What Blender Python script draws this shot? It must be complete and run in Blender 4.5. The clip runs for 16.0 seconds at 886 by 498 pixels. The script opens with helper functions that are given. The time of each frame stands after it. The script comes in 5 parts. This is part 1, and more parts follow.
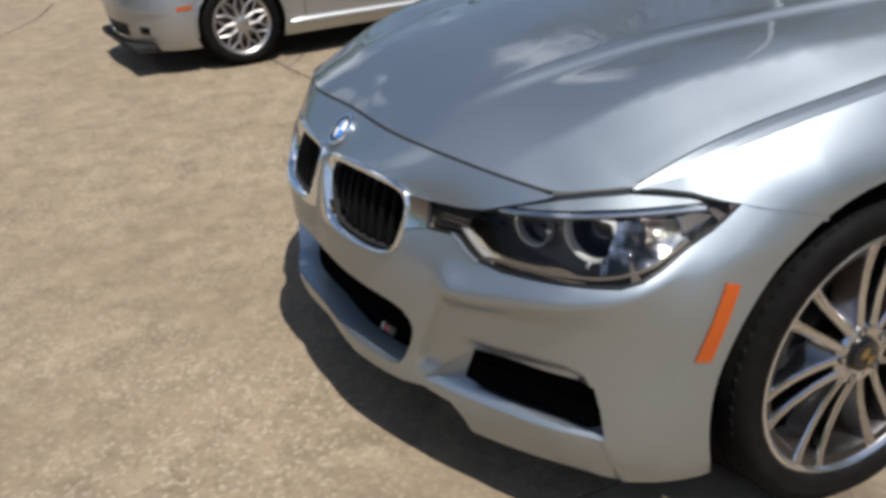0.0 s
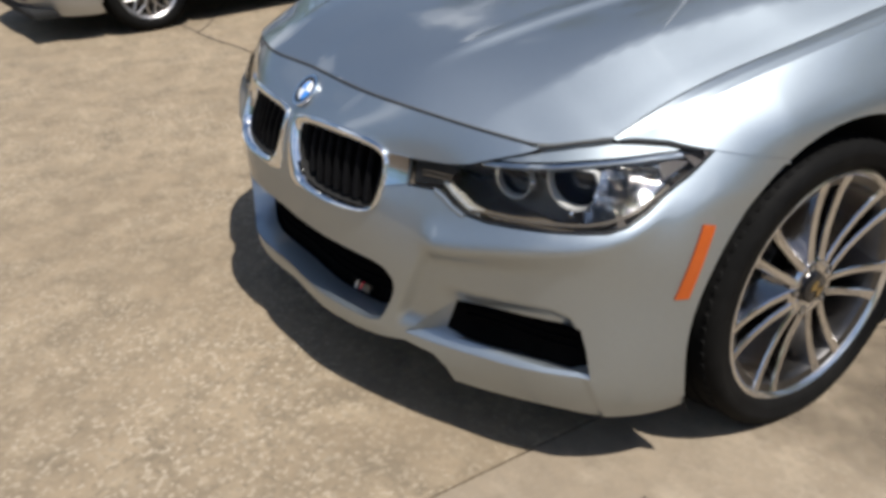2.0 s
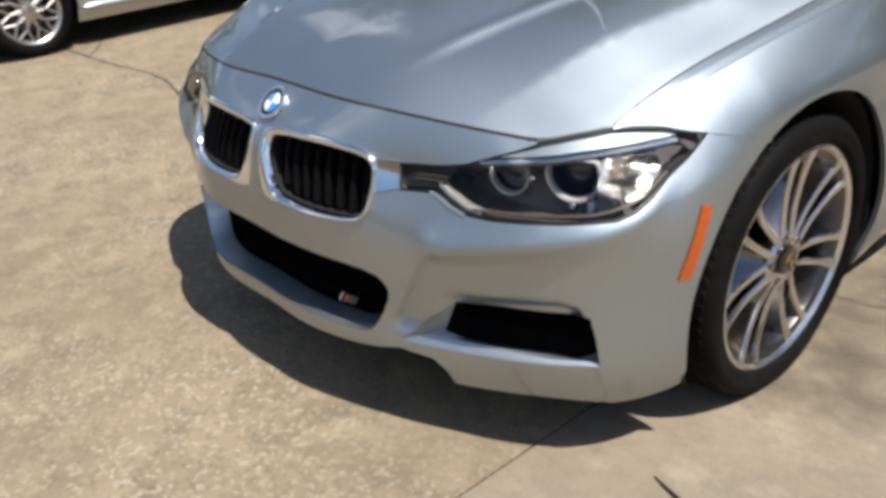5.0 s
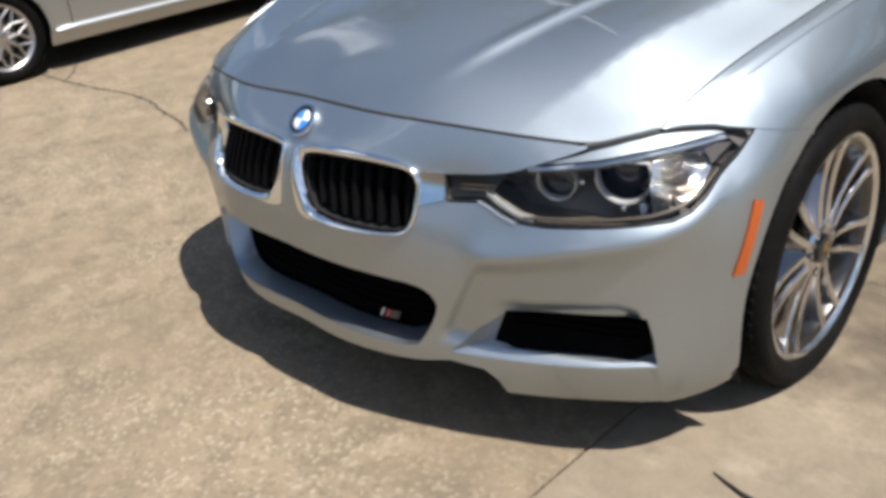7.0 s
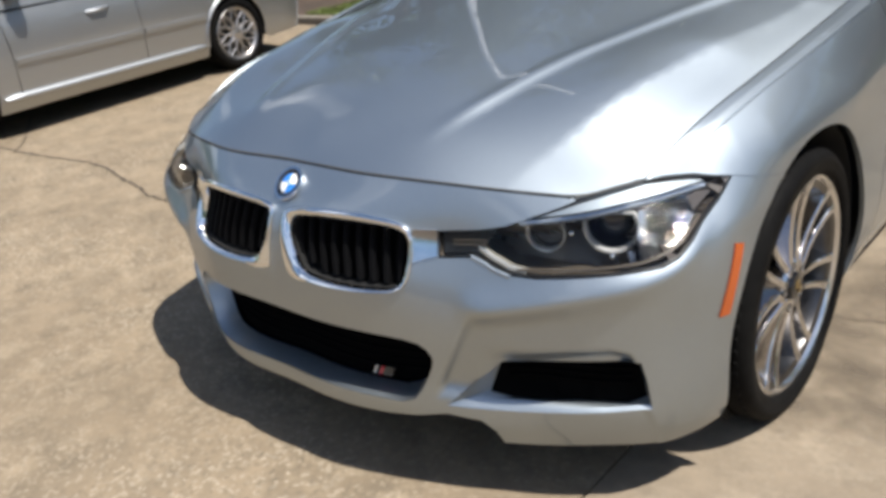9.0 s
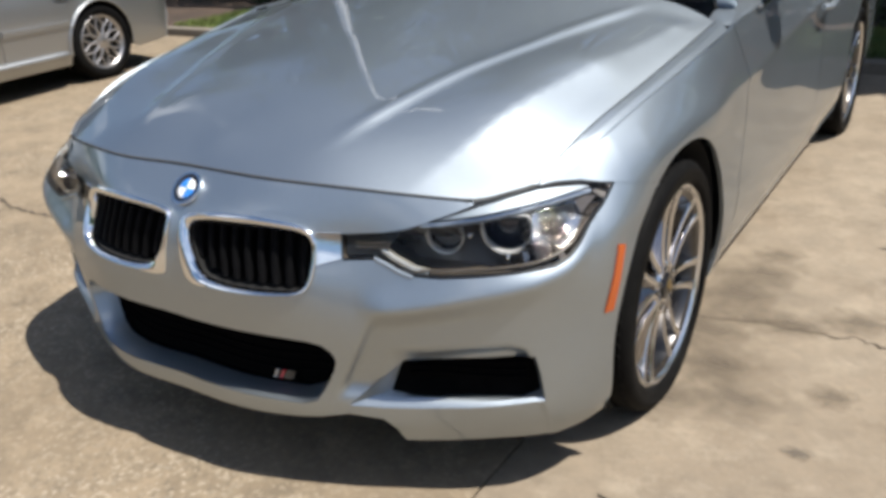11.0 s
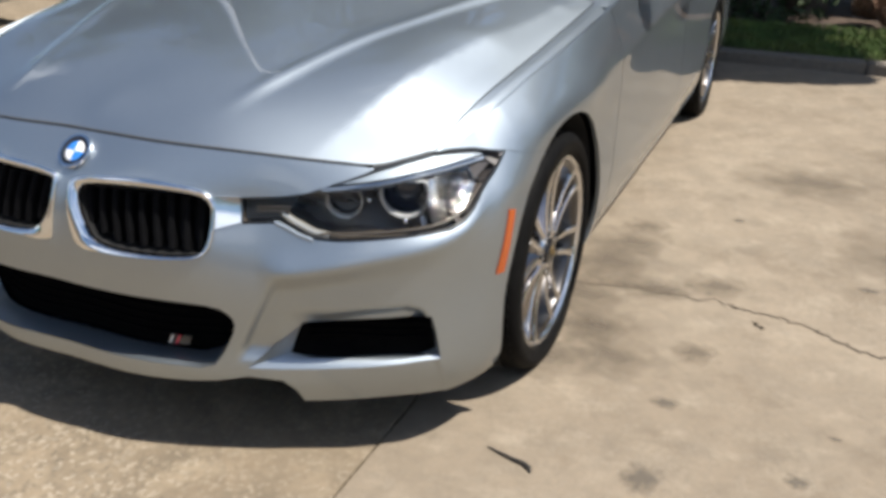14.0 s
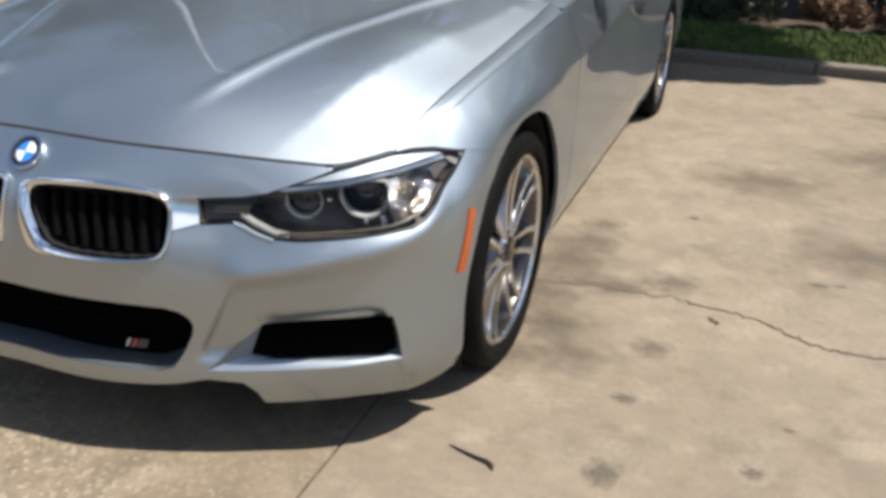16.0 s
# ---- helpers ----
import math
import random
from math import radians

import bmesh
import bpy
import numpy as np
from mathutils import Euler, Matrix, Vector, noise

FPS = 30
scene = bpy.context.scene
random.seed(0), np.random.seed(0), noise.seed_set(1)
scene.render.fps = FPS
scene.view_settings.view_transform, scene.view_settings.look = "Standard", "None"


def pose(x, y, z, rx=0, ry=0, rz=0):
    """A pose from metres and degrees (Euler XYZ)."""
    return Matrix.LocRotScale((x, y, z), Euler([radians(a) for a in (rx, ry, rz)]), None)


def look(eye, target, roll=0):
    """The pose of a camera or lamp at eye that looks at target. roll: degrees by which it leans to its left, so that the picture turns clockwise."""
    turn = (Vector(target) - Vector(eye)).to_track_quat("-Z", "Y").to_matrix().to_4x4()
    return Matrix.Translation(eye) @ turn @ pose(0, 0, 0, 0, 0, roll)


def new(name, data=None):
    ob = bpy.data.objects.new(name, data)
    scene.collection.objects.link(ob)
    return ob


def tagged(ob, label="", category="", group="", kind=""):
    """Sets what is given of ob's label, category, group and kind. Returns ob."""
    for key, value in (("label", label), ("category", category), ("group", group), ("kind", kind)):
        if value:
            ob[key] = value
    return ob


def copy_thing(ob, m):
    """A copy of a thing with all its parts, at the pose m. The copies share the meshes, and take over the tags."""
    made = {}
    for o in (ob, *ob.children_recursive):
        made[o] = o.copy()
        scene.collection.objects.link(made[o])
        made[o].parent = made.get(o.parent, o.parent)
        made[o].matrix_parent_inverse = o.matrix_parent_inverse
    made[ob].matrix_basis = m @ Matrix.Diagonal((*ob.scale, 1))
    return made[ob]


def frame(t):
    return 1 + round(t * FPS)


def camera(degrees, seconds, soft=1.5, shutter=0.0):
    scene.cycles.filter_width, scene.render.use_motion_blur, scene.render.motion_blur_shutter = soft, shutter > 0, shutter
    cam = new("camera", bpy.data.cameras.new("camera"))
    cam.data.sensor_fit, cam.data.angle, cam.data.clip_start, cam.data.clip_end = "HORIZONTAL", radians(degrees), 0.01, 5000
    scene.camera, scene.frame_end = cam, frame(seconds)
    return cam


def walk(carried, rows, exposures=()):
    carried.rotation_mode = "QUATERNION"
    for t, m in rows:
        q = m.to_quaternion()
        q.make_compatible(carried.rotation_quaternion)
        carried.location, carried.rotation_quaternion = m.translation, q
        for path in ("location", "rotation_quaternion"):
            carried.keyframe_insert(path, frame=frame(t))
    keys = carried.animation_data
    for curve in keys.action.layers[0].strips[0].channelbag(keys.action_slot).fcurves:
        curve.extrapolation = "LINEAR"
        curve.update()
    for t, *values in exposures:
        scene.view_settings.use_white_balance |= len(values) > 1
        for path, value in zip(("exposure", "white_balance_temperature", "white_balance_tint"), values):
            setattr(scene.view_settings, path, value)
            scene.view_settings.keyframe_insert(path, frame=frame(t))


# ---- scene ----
cam = camera(57.0, 16.0, soft=4.0)
PATH = [
    (0, (1.776, -0.459, 1.211), (0.104, 0.24, 0.364), -4.0),
    (0.5, (1.768, -0.504, 1.208), (0.111, 0.249, 0.378), -4.2),
    (1, (1.761, -0.549, 1.208), (0.138, 0.253, 0.358), -4.3),
    (1.5, (1.755, -0.59, 1.212), (0.186, 0.273, 0.32), -3.6),
    (2, (1.746, -0.62, 1.218), (0.216, 0.268, 0.285), -3.0),
    (2.5, (1.736, -0.657, 1.221), (0.245, 0.272, 0.265), -1.8),
    (3, (1.721, -0.68, 1.224), (0.258, 0.286, 0.26), -1.4),
    (3.5, (1.704, -0.718, 1.215), (0.269, 0.3, 0.264), -1.5),
    (4, (1.68, -0.746, 1.206), (0.269, 0.318, 0.269), -1.7),
    (6.5, (1.524, -0.867, 1.217), (0.176, 0.294, 0.303), -6.2),
    (7, (1.501, -0.895, 1.226), (0.167, 0.277, 0.307), -6.0),
    (7.5, (1.483, -0.92, 1.237), (0.152, 0.265, 0.329), -5.7),
    (8, (1.471, -0.939, 1.247), (0.135, 0.264, 0.37), -5.8),
    (8.5, (1.464, -0.958, 1.253), (0.137, 0.281, 0.411), -6.7),
    (9, (1.458, -0.976, 1.256), (0.184, 0.331, 0.439), -6.7),
    (9.5, (1.455, -0.999, 1.258), (0.233, 0.369, 0.461), -6.0),
    (12, (1.444, -1.117, 1.255), (0.545, 0.465, 0.426), -1.4),
    (12.5, (1.443, -1.135, 1.254), (0.593, 0.467, 0.41), -1.0),
    (13, (1.441, -1.149, 1.255), (0.628, 0.466, 0.399), -0.5),
    (13.5, (1.438, -1.157, 1.252), (0.658, 0.473, 0.397), 0.2),
    (14, (1.434, -1.161, 1.254), (0.688, 0.488, 0.402), 1.0),
    (14.5, (1.432, -1.163, 1.258), (0.719, 0.503, 0.41), 1.6),
    (15, (1.431, -1.165, 1.256), (0.739, 0.513, 0.415), 1.7),
    (15.5, (1.429, -1.166, 1.252), (0.76, 0.52, 0.41), 1.7),
    (16, (1.432, -1.166, 1.253), (0.778, 0.523, 0.404), 1.8),
]
walk(cam, [(t, look(eye, target, roll)) for t, eye, target, roll in PATH],
     [(0, .50), (1, .55), (2.5, .66), (4, .74), (7, .80), (12, .80), (16, .77)])

# ---- light ----
SUN = Vector((0.485, 0.07, 1.0)).normalized()
world = bpy.data.worlds.new("sky")
scene.world = world
world.use_nodes = True
wn, wl = world.node_tree.nodes, world.node_tree.links
bg = wn["Background"]
sky = wn.new("ShaderNodeTexSky")
sky.sky_type, sky.sun_disc = "NISHITA", False
sky.sun_elevation, sky.sun_rotation = math.asin(SUN.z), math.atan2(SUN.x, SUN.y)
sky.dust_density, sky.ozone_density = 0.7, 2.2
cloud = wn.new("ShaderNodeTexNoise")
cloud.inputs["Scale"].default_value, cloud.inputs["Detail"].default_value, cloud.inputs["Roughness"].default_value = 2.6, 9, 0.58
ramp = wn.new("ShaderNodeValToRGB")
ramp.color_ramp.elements[0].position, ramp.color_ramp.elements[1].position = 0.56, 0.68
ramp.color_ramp.elements[0].color, ramp.color_ramp.elements[1].color = (0, 0, 0, 1), (0.75, 0.75, 0.75, 1)
mix = wn.new("ShaderNodeMix")
mix.data_type = "RGBA"
mix.inputs[7].default_value = (19, 19.4, 20, 1)
wl.new(cloud.outputs["Fac"], ramp.inputs["Fac"])
wl.new(ramp.outputs["Color"], mix.inputs[0])
wl.new(sky.outputs["Color"], mix.inputs[6])
wl.new(mix.outputs[2], bg.inputs["Color"])
bg.inputs["Strength"].default_value = 0.078
sun = new("sun", bpy.data.lights.new("sun", "SUN"))
sun.data.energy, sun.data.angle, sun.data.color = 5.0, radians(0.55), (1.0, 0.955, 0.89)
sun.matrix_world = look(SUN * 30, (0, 0, 0))
# ---- materials ----
def material(name, base, rough=0.5, metal=0.0, coat=0.0, coat_rough=0.03, vary=0.0, scale=8.0, bump=0.0, bump_scale=60.0, detail=4.0,
             transmission=0.0, ior=1.45, emit=None, second=None, second_scale=1.5, specular=0.5):
    """A surface with variation at two scales, fine relief and gloss."""
    m = bpy.data.materials.new(name)
    m.use_nodes = True
    n, l = m.node_tree.nodes, m.node_tree.links
    b = n["Principled BSDF"]
    b.inputs["Base Color"].default_value = (*base, 1)
    for key, value in (("Roughness", rough), ("Metallic", metal), ("Coat Weight", coat), ("Coat Roughness", coat_rough),
                       ("Transmission Weight", transmission), ("IOR", ior), ("Specular IOR Level", specular)):
        b.inputs[key].default_value = value
    if emit:
        b.inputs["Emission Color"].default_value, b.inputs["Emission Strength"].default_value = (*emit[0], 1), emit[1]
    where = n.new("ShaderNodeTexCoord").outputs["Object"]

    def cloudy(size, fine):
        tex = n.new("ShaderNodeTexNoise")
        tex.inputs["Scale"].default_value, tex.inputs["Detail"].default_value = size, fine
        l.new(where, tex.inputs["Vector"])
        return tex.outputs["Fac"]

    if vary or second:
        grain = n.new("ShaderNodeMapRange")
        l.new(cloudy(scale, detail), grain.inputs[0])
        grain.inputs[1].default_value, grain.inputs[2].default_value = 0.25, 0.75
        grain.inputs[3].default_value, grain.inputs[4].default_value = 1 - vary, 1 + vary
        tint = n.new("ShaderNodeMix")
        tint.data_type, tint.inputs[6].default_value, tint.inputs[7].default_value = "RGBA", (*base, 1), (*(second or base), 1)
        patch_ = n.new("ShaderNodeMapRange")
        l.new(cloudy(second_scale, 3), patch_.inputs[0])
        patch_.inputs[1].default_value, patch_.inputs[2].default_value = 0.38, 0.62
        l.new(patch_.outputs[0], tint.inputs[0])
        both = n.new("ShaderNodeVectorMath")
        both.operation = "SCALE"
        l.new(tint.outputs[2], both.inputs[0])
        l.new(grain.outputs[0], both.inputs["Scale"])
        l.new(both.outputs[0], b.inputs["Base Color"])
    if bump:
        rise = n.new("ShaderNodeBump")
        rise.inputs["Strength"].default_value, rise.inputs["Distance"].default_value = 1.0, bump
        l.new(cloudy(bump_scale, 5), rise.inputs["Height"])
        l.new(rise.outputs[0], b.inputs["Normal"])
    return m


def flake_paint(name, base):
    """Metallic lacquer: fine flakes under a clear coat."""
    m = material(name, base, rough=0.48, metal=1.0, coat=1.0, coat_rough=0.012)
    n, l = m.node_tree.nodes, m.node_tree.links
    b = n["Principled BSDF"]
    b.inputs["Specular Tint"].default_value = (0.06, 0.07, 0.085, 1)
    b.inputs["Coat IOR"].default_value = 1.6
    where = n.new("ShaderNodeTexCoord").outputs["Object"]
    flake = n.new("ShaderNodeTexVoronoi")
    flake.inputs["Scale"].default_value = 1400
    l.new(where, flake.inputs["Vector"])
    tone = n.new("ShaderNodeMix")
    tone.data_type = "RGBA"
    tone.inputs[6].default_value, tone.inputs[7].default_value = (*[c * 0.9 for c in base], 1), (*[min(1, c * 1.12) for c in base], 1)
    l.new(flake.outputs["Color"], tone.inputs[0])
    l.new(tone.outputs[2], b.inputs["Base Color"])
    dust = n.new("ShaderNodeTexNoise")
    dust.inputs["Scale"].default_value, dust.inputs["Detail"].default_value = 5, 6
    l.new(where, dust.inputs["Vector"])
    gloss = n.new("ShaderNodeMapRange")
    gloss.inputs[3].default_value, gloss.inputs[4].default_value = 0.45, 0.50
    l.new(dust.outputs["Fac"], gloss.inputs[0])
    l.new(gloss.outputs[0], b.inputs["Roughness"])
    return m


SILVER = flake_paint("silver_paint", (0.362, 0.406, 0.442))
WAGON_PAINT = flake_paint("wagon_silver_paint", (0.40, 0.415, 0.43))
CHROME = material("chrome", (0.80, 0.81, 0.82), rough=0.09, metal=1.0, vary=0.03, scale=30)
ALLOY = material("alloy", (0.60, 0.59, 0.585), rough=0.17, metal=0.95, vary=0.06, scale=14, coat=0.6)
SPOKE = material("spoke_alloy", (0.56, 0.55, 0.55), rough=0.08, metal=1.0, vary=0.12, scale=14, coat=0.6, bump=0.0008, bump_scale=22)
ALLOY_DARK = material("alloy_barrel", (0.10, 0.097, 0.097), rough=0.32, metal=1.0, vary=0.15, scale=20)
RUBBER = material("tyre_rubber", (0.0045, 0.0045, 0.0048), rough=0.55, specular=0.03, vary=0.25, scale=30, bump=0.0006, bump_scale=160, second=(0.008, 0.0078, 0.0075))
BLACK = material("black_plastic", (0.012, 0.012, 0.013), rough=0.38, vary=0.2, scale=40, bump=0.0003, bump_scale=300)
GLOSS_BLACK = material("gloss_black", (0.006, 0.006, 0.007), rough=0.16, vary=0.1, scale=20, coat=0.4)
DARK = material("dark_cavity", (0.006, 0.006, 0.006), rough=0.9, vary=0.2, scale=20)
LAMP_GREY = material("lamp_housing", (0.075, 0.063, 0.050), rough=0.30, metal=0.0, vary=0.15, scale=25)
LAMP_RING = material("lamp_ring", (0.55, 0.55, 0.54), rough=0.22, metal=0.4, vary=0.08, scale=40, coat=0.6)
REFLECTOR = material("reflector", (0.62, 0.62, 0.62), rough=0.10, metal=1.0, vary=0.4, scale=40, second=(0.06, 0.056, 0.05), second_scale=24, bump=0.005, bump_scale=42)
def clear_lens():
    """Thin clear plastic: see-through, with gloss that grows at a slant."""
    m = bpy.data.materials.new("clear_lens")
    m.use_nodes = True
    n, l = m.node_tree.nodes, m.node_tree.links
    n.remove(n["Principled BSDF"])
    thin, gloss, both, edge = n.new("ShaderNodeBsdfTransparent"), n.new("ShaderNodeBsdfGlossy"), n.new("ShaderNodeMixShader"), n.new("ShaderNodeFresnel")
    thin.inputs[0].default_value, gloss.inputs["Roughness"].default_value, edge.inputs[0].default_value = (.95, .95, .94, 1), .02, 1.30
    l.new(edge.outputs[0], both.inputs[0])
    l.new(thin.outputs[0], both.inputs[1])
    l.new(gloss.outputs[0], both.inputs[2])
    l.new(both.outputs[0], n["Material Output"].inputs[0])
    return m


GLASS = clear_lens()
WINDOW = material("tinted_window", (0.012, 0.014, 0.014), rough=0.03, vary=0.05, scale=6, coat=1.0)
AMBER = material("amber_plastic", (0.34, 0.060, 0.004), rough=0.22, vary=0.08, scale=120, coat=0.5)
BLUE = material("blue_enamel", (0.03, 0.20, 0.62), rough=0.2, vary=0.04, scale=60, coat=1.0)
WHITE = material("white_enamel", (0.8, 0.8, 0.8), rough=0.2, vary=0.03, scale=60, coat=1.0)
RED = material("red_enamel", (0.45, 0.03, 0.05), rough=0.25, vary=0.04, scale=60, coat=1.0)
GOLD = material("aged_gold", (0.30, 0.21, 0.08), rough=0.35, metal=0.8, vary=0.2, scale=80)
STEEL = material("brake_steel", (0.13, 0.125, 0.12), rough=0.35, metal=1.0, vary=0.2, scale=60)
TAIL_RED = material("tail_lamp_red", (0.35, 0.01, 0.01), rough=0.1, vary=0.05, scale=30, coat=1.0)


# ---- mesh tools ----
def part(name, bm, mat, parent=None, label="", smooth=True, sharp=40):
    me = bpy.data.meshes.new(name)
    bm.normal_update()
    bm.to_mesh(me)
    bm.free()
    for m in (mat if isinstance(mat, (list, tuple)) else [mat]):
        me.materials.append(m)
    if smooth:
        me.polygons.foreach_set("use_smooth", [True] * len(me.polygons))
        me.set_sharp_from_angle(angle=radians(sharp))
    ob = new(name, me)
    if parent:
        ob.parent = parent
    if label:
        ob["label"] = label
    return ob


def thing(name, label, category, group="", at=None):
    ob = new(name)
    ob.empty_display_size = 0.1
    if at is not None:
        ob.matrix_basis = at
    return tagged(ob, label, category, group)


def cubic(xs, ys, x):
    """A natural cubic spline through (xs, ys), straight beyond its ends; ys may be rows of vectors."""
    xs, ys, x = np.asarray(xs, float), np.asarray(ys, float), np.asarray(x, float)
    n, h = len(xs), np.diff(xs)
    a, b = np.eye(n), np.zeros(ys.shape)
    for i in range(1, n - 1):
        a[i, i - 1:i + 2] = h[i - 1], 2 * (h[i - 1] + h[i]), h[i]
        b[i] = 6 * ((ys[i + 1] - ys[i]) / h[i] - (ys[i] - ys[i - 1]) / h[i - 1])
    m = np.linalg.solve(a, b)
    i = np.clip(np.searchsorted(xs, x) - 1, 0, n - 2)
    wide = (slice(None),) * x.ndim + (None,) * (ys.ndim - 1)
    t, g = (x - xs[i])[wide], h[i][wide]
    u = g - t
    v = m[i] * u**3 / (6 * g) + m[i + 1] * t**3 / (6 * g) + (ys[i] / g - m[i] * g / 6) * u + (ys[i + 1] / g - m[i + 1] * g / 6) * t
    first = (ys[1] - ys[0]) / h[0] - h[0] / 6 * m[1]
    last = (ys[-1] - ys[-2]) / h[-1] + h[-1] / 6 * m[-2]
    v = np.where((x < xs[0])[wide], ys[0] + first * (x - xs[0])[wide], v)
    return np.where((x > xs[-1])[wide], ys[-1] + last * (x - xs[-1])[wide], v)


def smooth_step(t):
    t = np.clip(t, 0, 1)
    return t * t * (3 - 2 * t)


class Skin:
    """The outer surface of a car: a line in plan, pushed in or out along its normal by a table over (way along the line, height)."""

    def __init__(self, plan, ax, zx, table, extra=None, upper=None):
        self.p = np.array(plan, float)
        self.arc = np.r_[0, np.cumsum(np.hypot(*np.diff(self.p, axis=0).T))]
        self.arc -= self.arc[[i for i, q in enumerate(plan) if q[0] == 0][0]]
        k = sum(1 for a in ax if 0 < a < 0.4)
        self.ax = np.r_[-np.array(ax[1:k + 1])[::-1], ax]
        t = np.array(table, float)
        self.t = np.concatenate([t[1:k + 1][::-1], t])
        self.zx, self.extra, self.upper = zx, extra, upper

    def at(self, a, z, lift=0.0):
        a, z = np.atleast_1d(np.asarray(a, float)), np.atleast_1d(np.asarray(z, float))
        b, side = np.abs(a), np.where(a < 0, -1.0, 1.0)
        p = cubic(self.arc, self.p, b)
        q = cubic(self.arc, self.p, b + 1e-3) - cubic(self.arc, self.p, b - 1e-3)
        q /= np.linalg.norm(q, axis=1)[:, None]
        n = np.stack([q[:, 1], -q[:, 0]], 1)
        w = cubic(self.ax, np.eye(len(self.ax)), np.minimum(b, self.ax[-1]))
        h = cubic(self.zx, np.eye(len(self.zx)), z)
        d = np.einsum("ni,ij,nj->n", w, self.t, h)
        if self.upper:
            share, value = self.upper(b, z)
            d = d * (1 - share) + value * share
        if self.extra:
            d = d + self.extra(b, z)
        xy = p + n * (d + lift)[:, None] if np.ndim(lift) else p + n * (d[:, None] + lift)
        return np.stack([xy[:, 0] * side, xy[:, 1], z], 1)

    def normal(self, a, z):
        e = 2e-3
        n = np.cross(self.at(np.add(a, e), z) - self.at(np.subtract(a, e), z), self.at(a, np.add(z, e)) - self.at(a, np.subtract(z, e)))
        return n / np.linalg.norm(n, axis=1)[:, None]

    def off(self, a, z, depth):
        """Points that depth below (or, negative, above) the surface, along its normal."""
        return self.at(a, z) - self.normal(a, z) * depth


def inside(poly, x, y):
    poly = np.asarray(poly, float)
    hit = np.zeros(len(x), bool)
    for (x0, y0), (x1, y1) in zip(poly, np.roll(poly, -1, axis=0)):
        if y0 != y1:
            hit ^= ((y0 > y) != (y1 > y)) & (x < (x1 - x0) * (y - y0) / (y1 - y0) + x0)
    return hit


def even(line, step, closed=True):
    """The polyline with points about step apart, keeping its corners."""
    out = []
    line = [tuple(p) for p in line]
    for p, q in zip(line, line[1:] + ([line[0]] if closed else [])):
        n = max(1, round(math.dist(p, q) / step))
        out += [tuple(p[k] + (q[k] - p[k]) * i / n for k in range(len(p))) for i in range(n)]
    return out if closed else out + [line[-1]]


def rounded(line, times=2, closed=True):
    """Corner cutting: a smooth line near the given one."""
    line = [np.array(p, float) for p in line]
    for _ in range(times):
        pairs = zip(line, line[1:] + ([line[0]] if closed else []))
        new_line = [] if closed else [line[0]]
        for p, q in pairs:
            new_line += [p * 0.75 + q * 0.25, p * 0.25 + q * 0.75]
        line = new_line if closed else new_line + [line[-1]]
    return [tuple(p) for p in line]


def mesh_of(points, faces):
    bm = bmesh.new()
    vs = [bm.verts.new(p) for p in points]
    for f in faces:
        if len(set(f)) > 2:
            try:
                bm.faces.new([vs[i] for i in f])
            except ValueError:
                pass
    return bm


def fold(bm, depth, lean=None):
    """Turns every open edge inwards, so that a sheet shows its thickness."""
    bm.normal_update()
    edges = [e for e in bm.edges if e.is_boundary]
    normals = {v: v.normal.copy() for e in edges for v in e.verts}
    made = bmesh.ops.extrude_edge_only(bm, edges=edges)["geom"]
    verts = [g for g in made if isinstance(g, bmesh.types.BMVert)]
    back = {}
    for e in edges:
        e.smooth = False
    for v in verts:
        olds = [e.other_vert(v) for e in v.link_edges if e.other_vert(v) in normals]
        n = normals[olds[0]] if olds else Vector((0, 0, 1))
        back[v] = n
    for v, n in back.items():
        v.co -= (Vector(lean) if lean else n) * depth
    return bm


def patch(skin, outline, holes=(), step=0.014, depth=0.0, edge=0.006, turn=0.012):
    """A piece of the skin inside an outline in (way, height), with holes, as one mesh that lies on the surface (depth below it)."""
    from mathutils.geometry import delaunay_2d_cdt
    loops = [even(p, step * 0.7) for p in (outline, *holes)]
    points, edges = [], []
    for loop in loops:
        k = len(points)
        points += loop
        edges += [(k + i, k + (i + 1) % len(loop)) for i in range(len(loop))]
    o = np.array(loops[0])
    gx = np.arange(o[:, 0].min() + step * 0.5, o[:, 0].max(), step)
    gy = np.arange(o[:, 1].min() + step * 0.5, o[:, 1].max(), step)
    g = np.stack(np.meshgrid(gx, gy, indexing="ij"), -1).reshape(-1, 2)
    keep = inside(loops[0], g[:, 0], g[:, 1])
    for loop in loops[1:]:
        keep &= ~inside(loop, g[:, 0], g[:, 1])
    rim = np.array(points)
    far = np.array([np.min((rim[:, 0] - x) ** 2 + (rim[:, 1] - y) ** 2) > (0.45 * step) ** 2 for x, y in g]) if len(g) else np.zeros(0, bool)
    points = points + [tuple(p) for p in g[keep & far]]
    co, _, faces, *_ = delaunay_2d_cdt([Vector(p) for p in points], edges, [], 0, 1e-6)
    co = np.array([tuple(c) for c in co])
    mid = np.array([co[list(f)].mean(0) for f in faces])
    good = inside(loops[0], mid[:, 0], mid[:, 1])
    for loop in loops[1:]:
        good &= ~inside(loop, mid[:, 0], mid[:, 1])
    where = skin.off(co[:, 0], co[:, 1], depth) if depth else skin.at(co[:, 0], co[:, 1])
    bm = mesh_of(where, [f for f, ok in zip(faces, good) if ok])
    for v in [v for v in bm.verts if not v.link_faces]:
        bm.verts.remove(v)
    bm.normal_update()
    return fold(bm, turn) if turn else bm


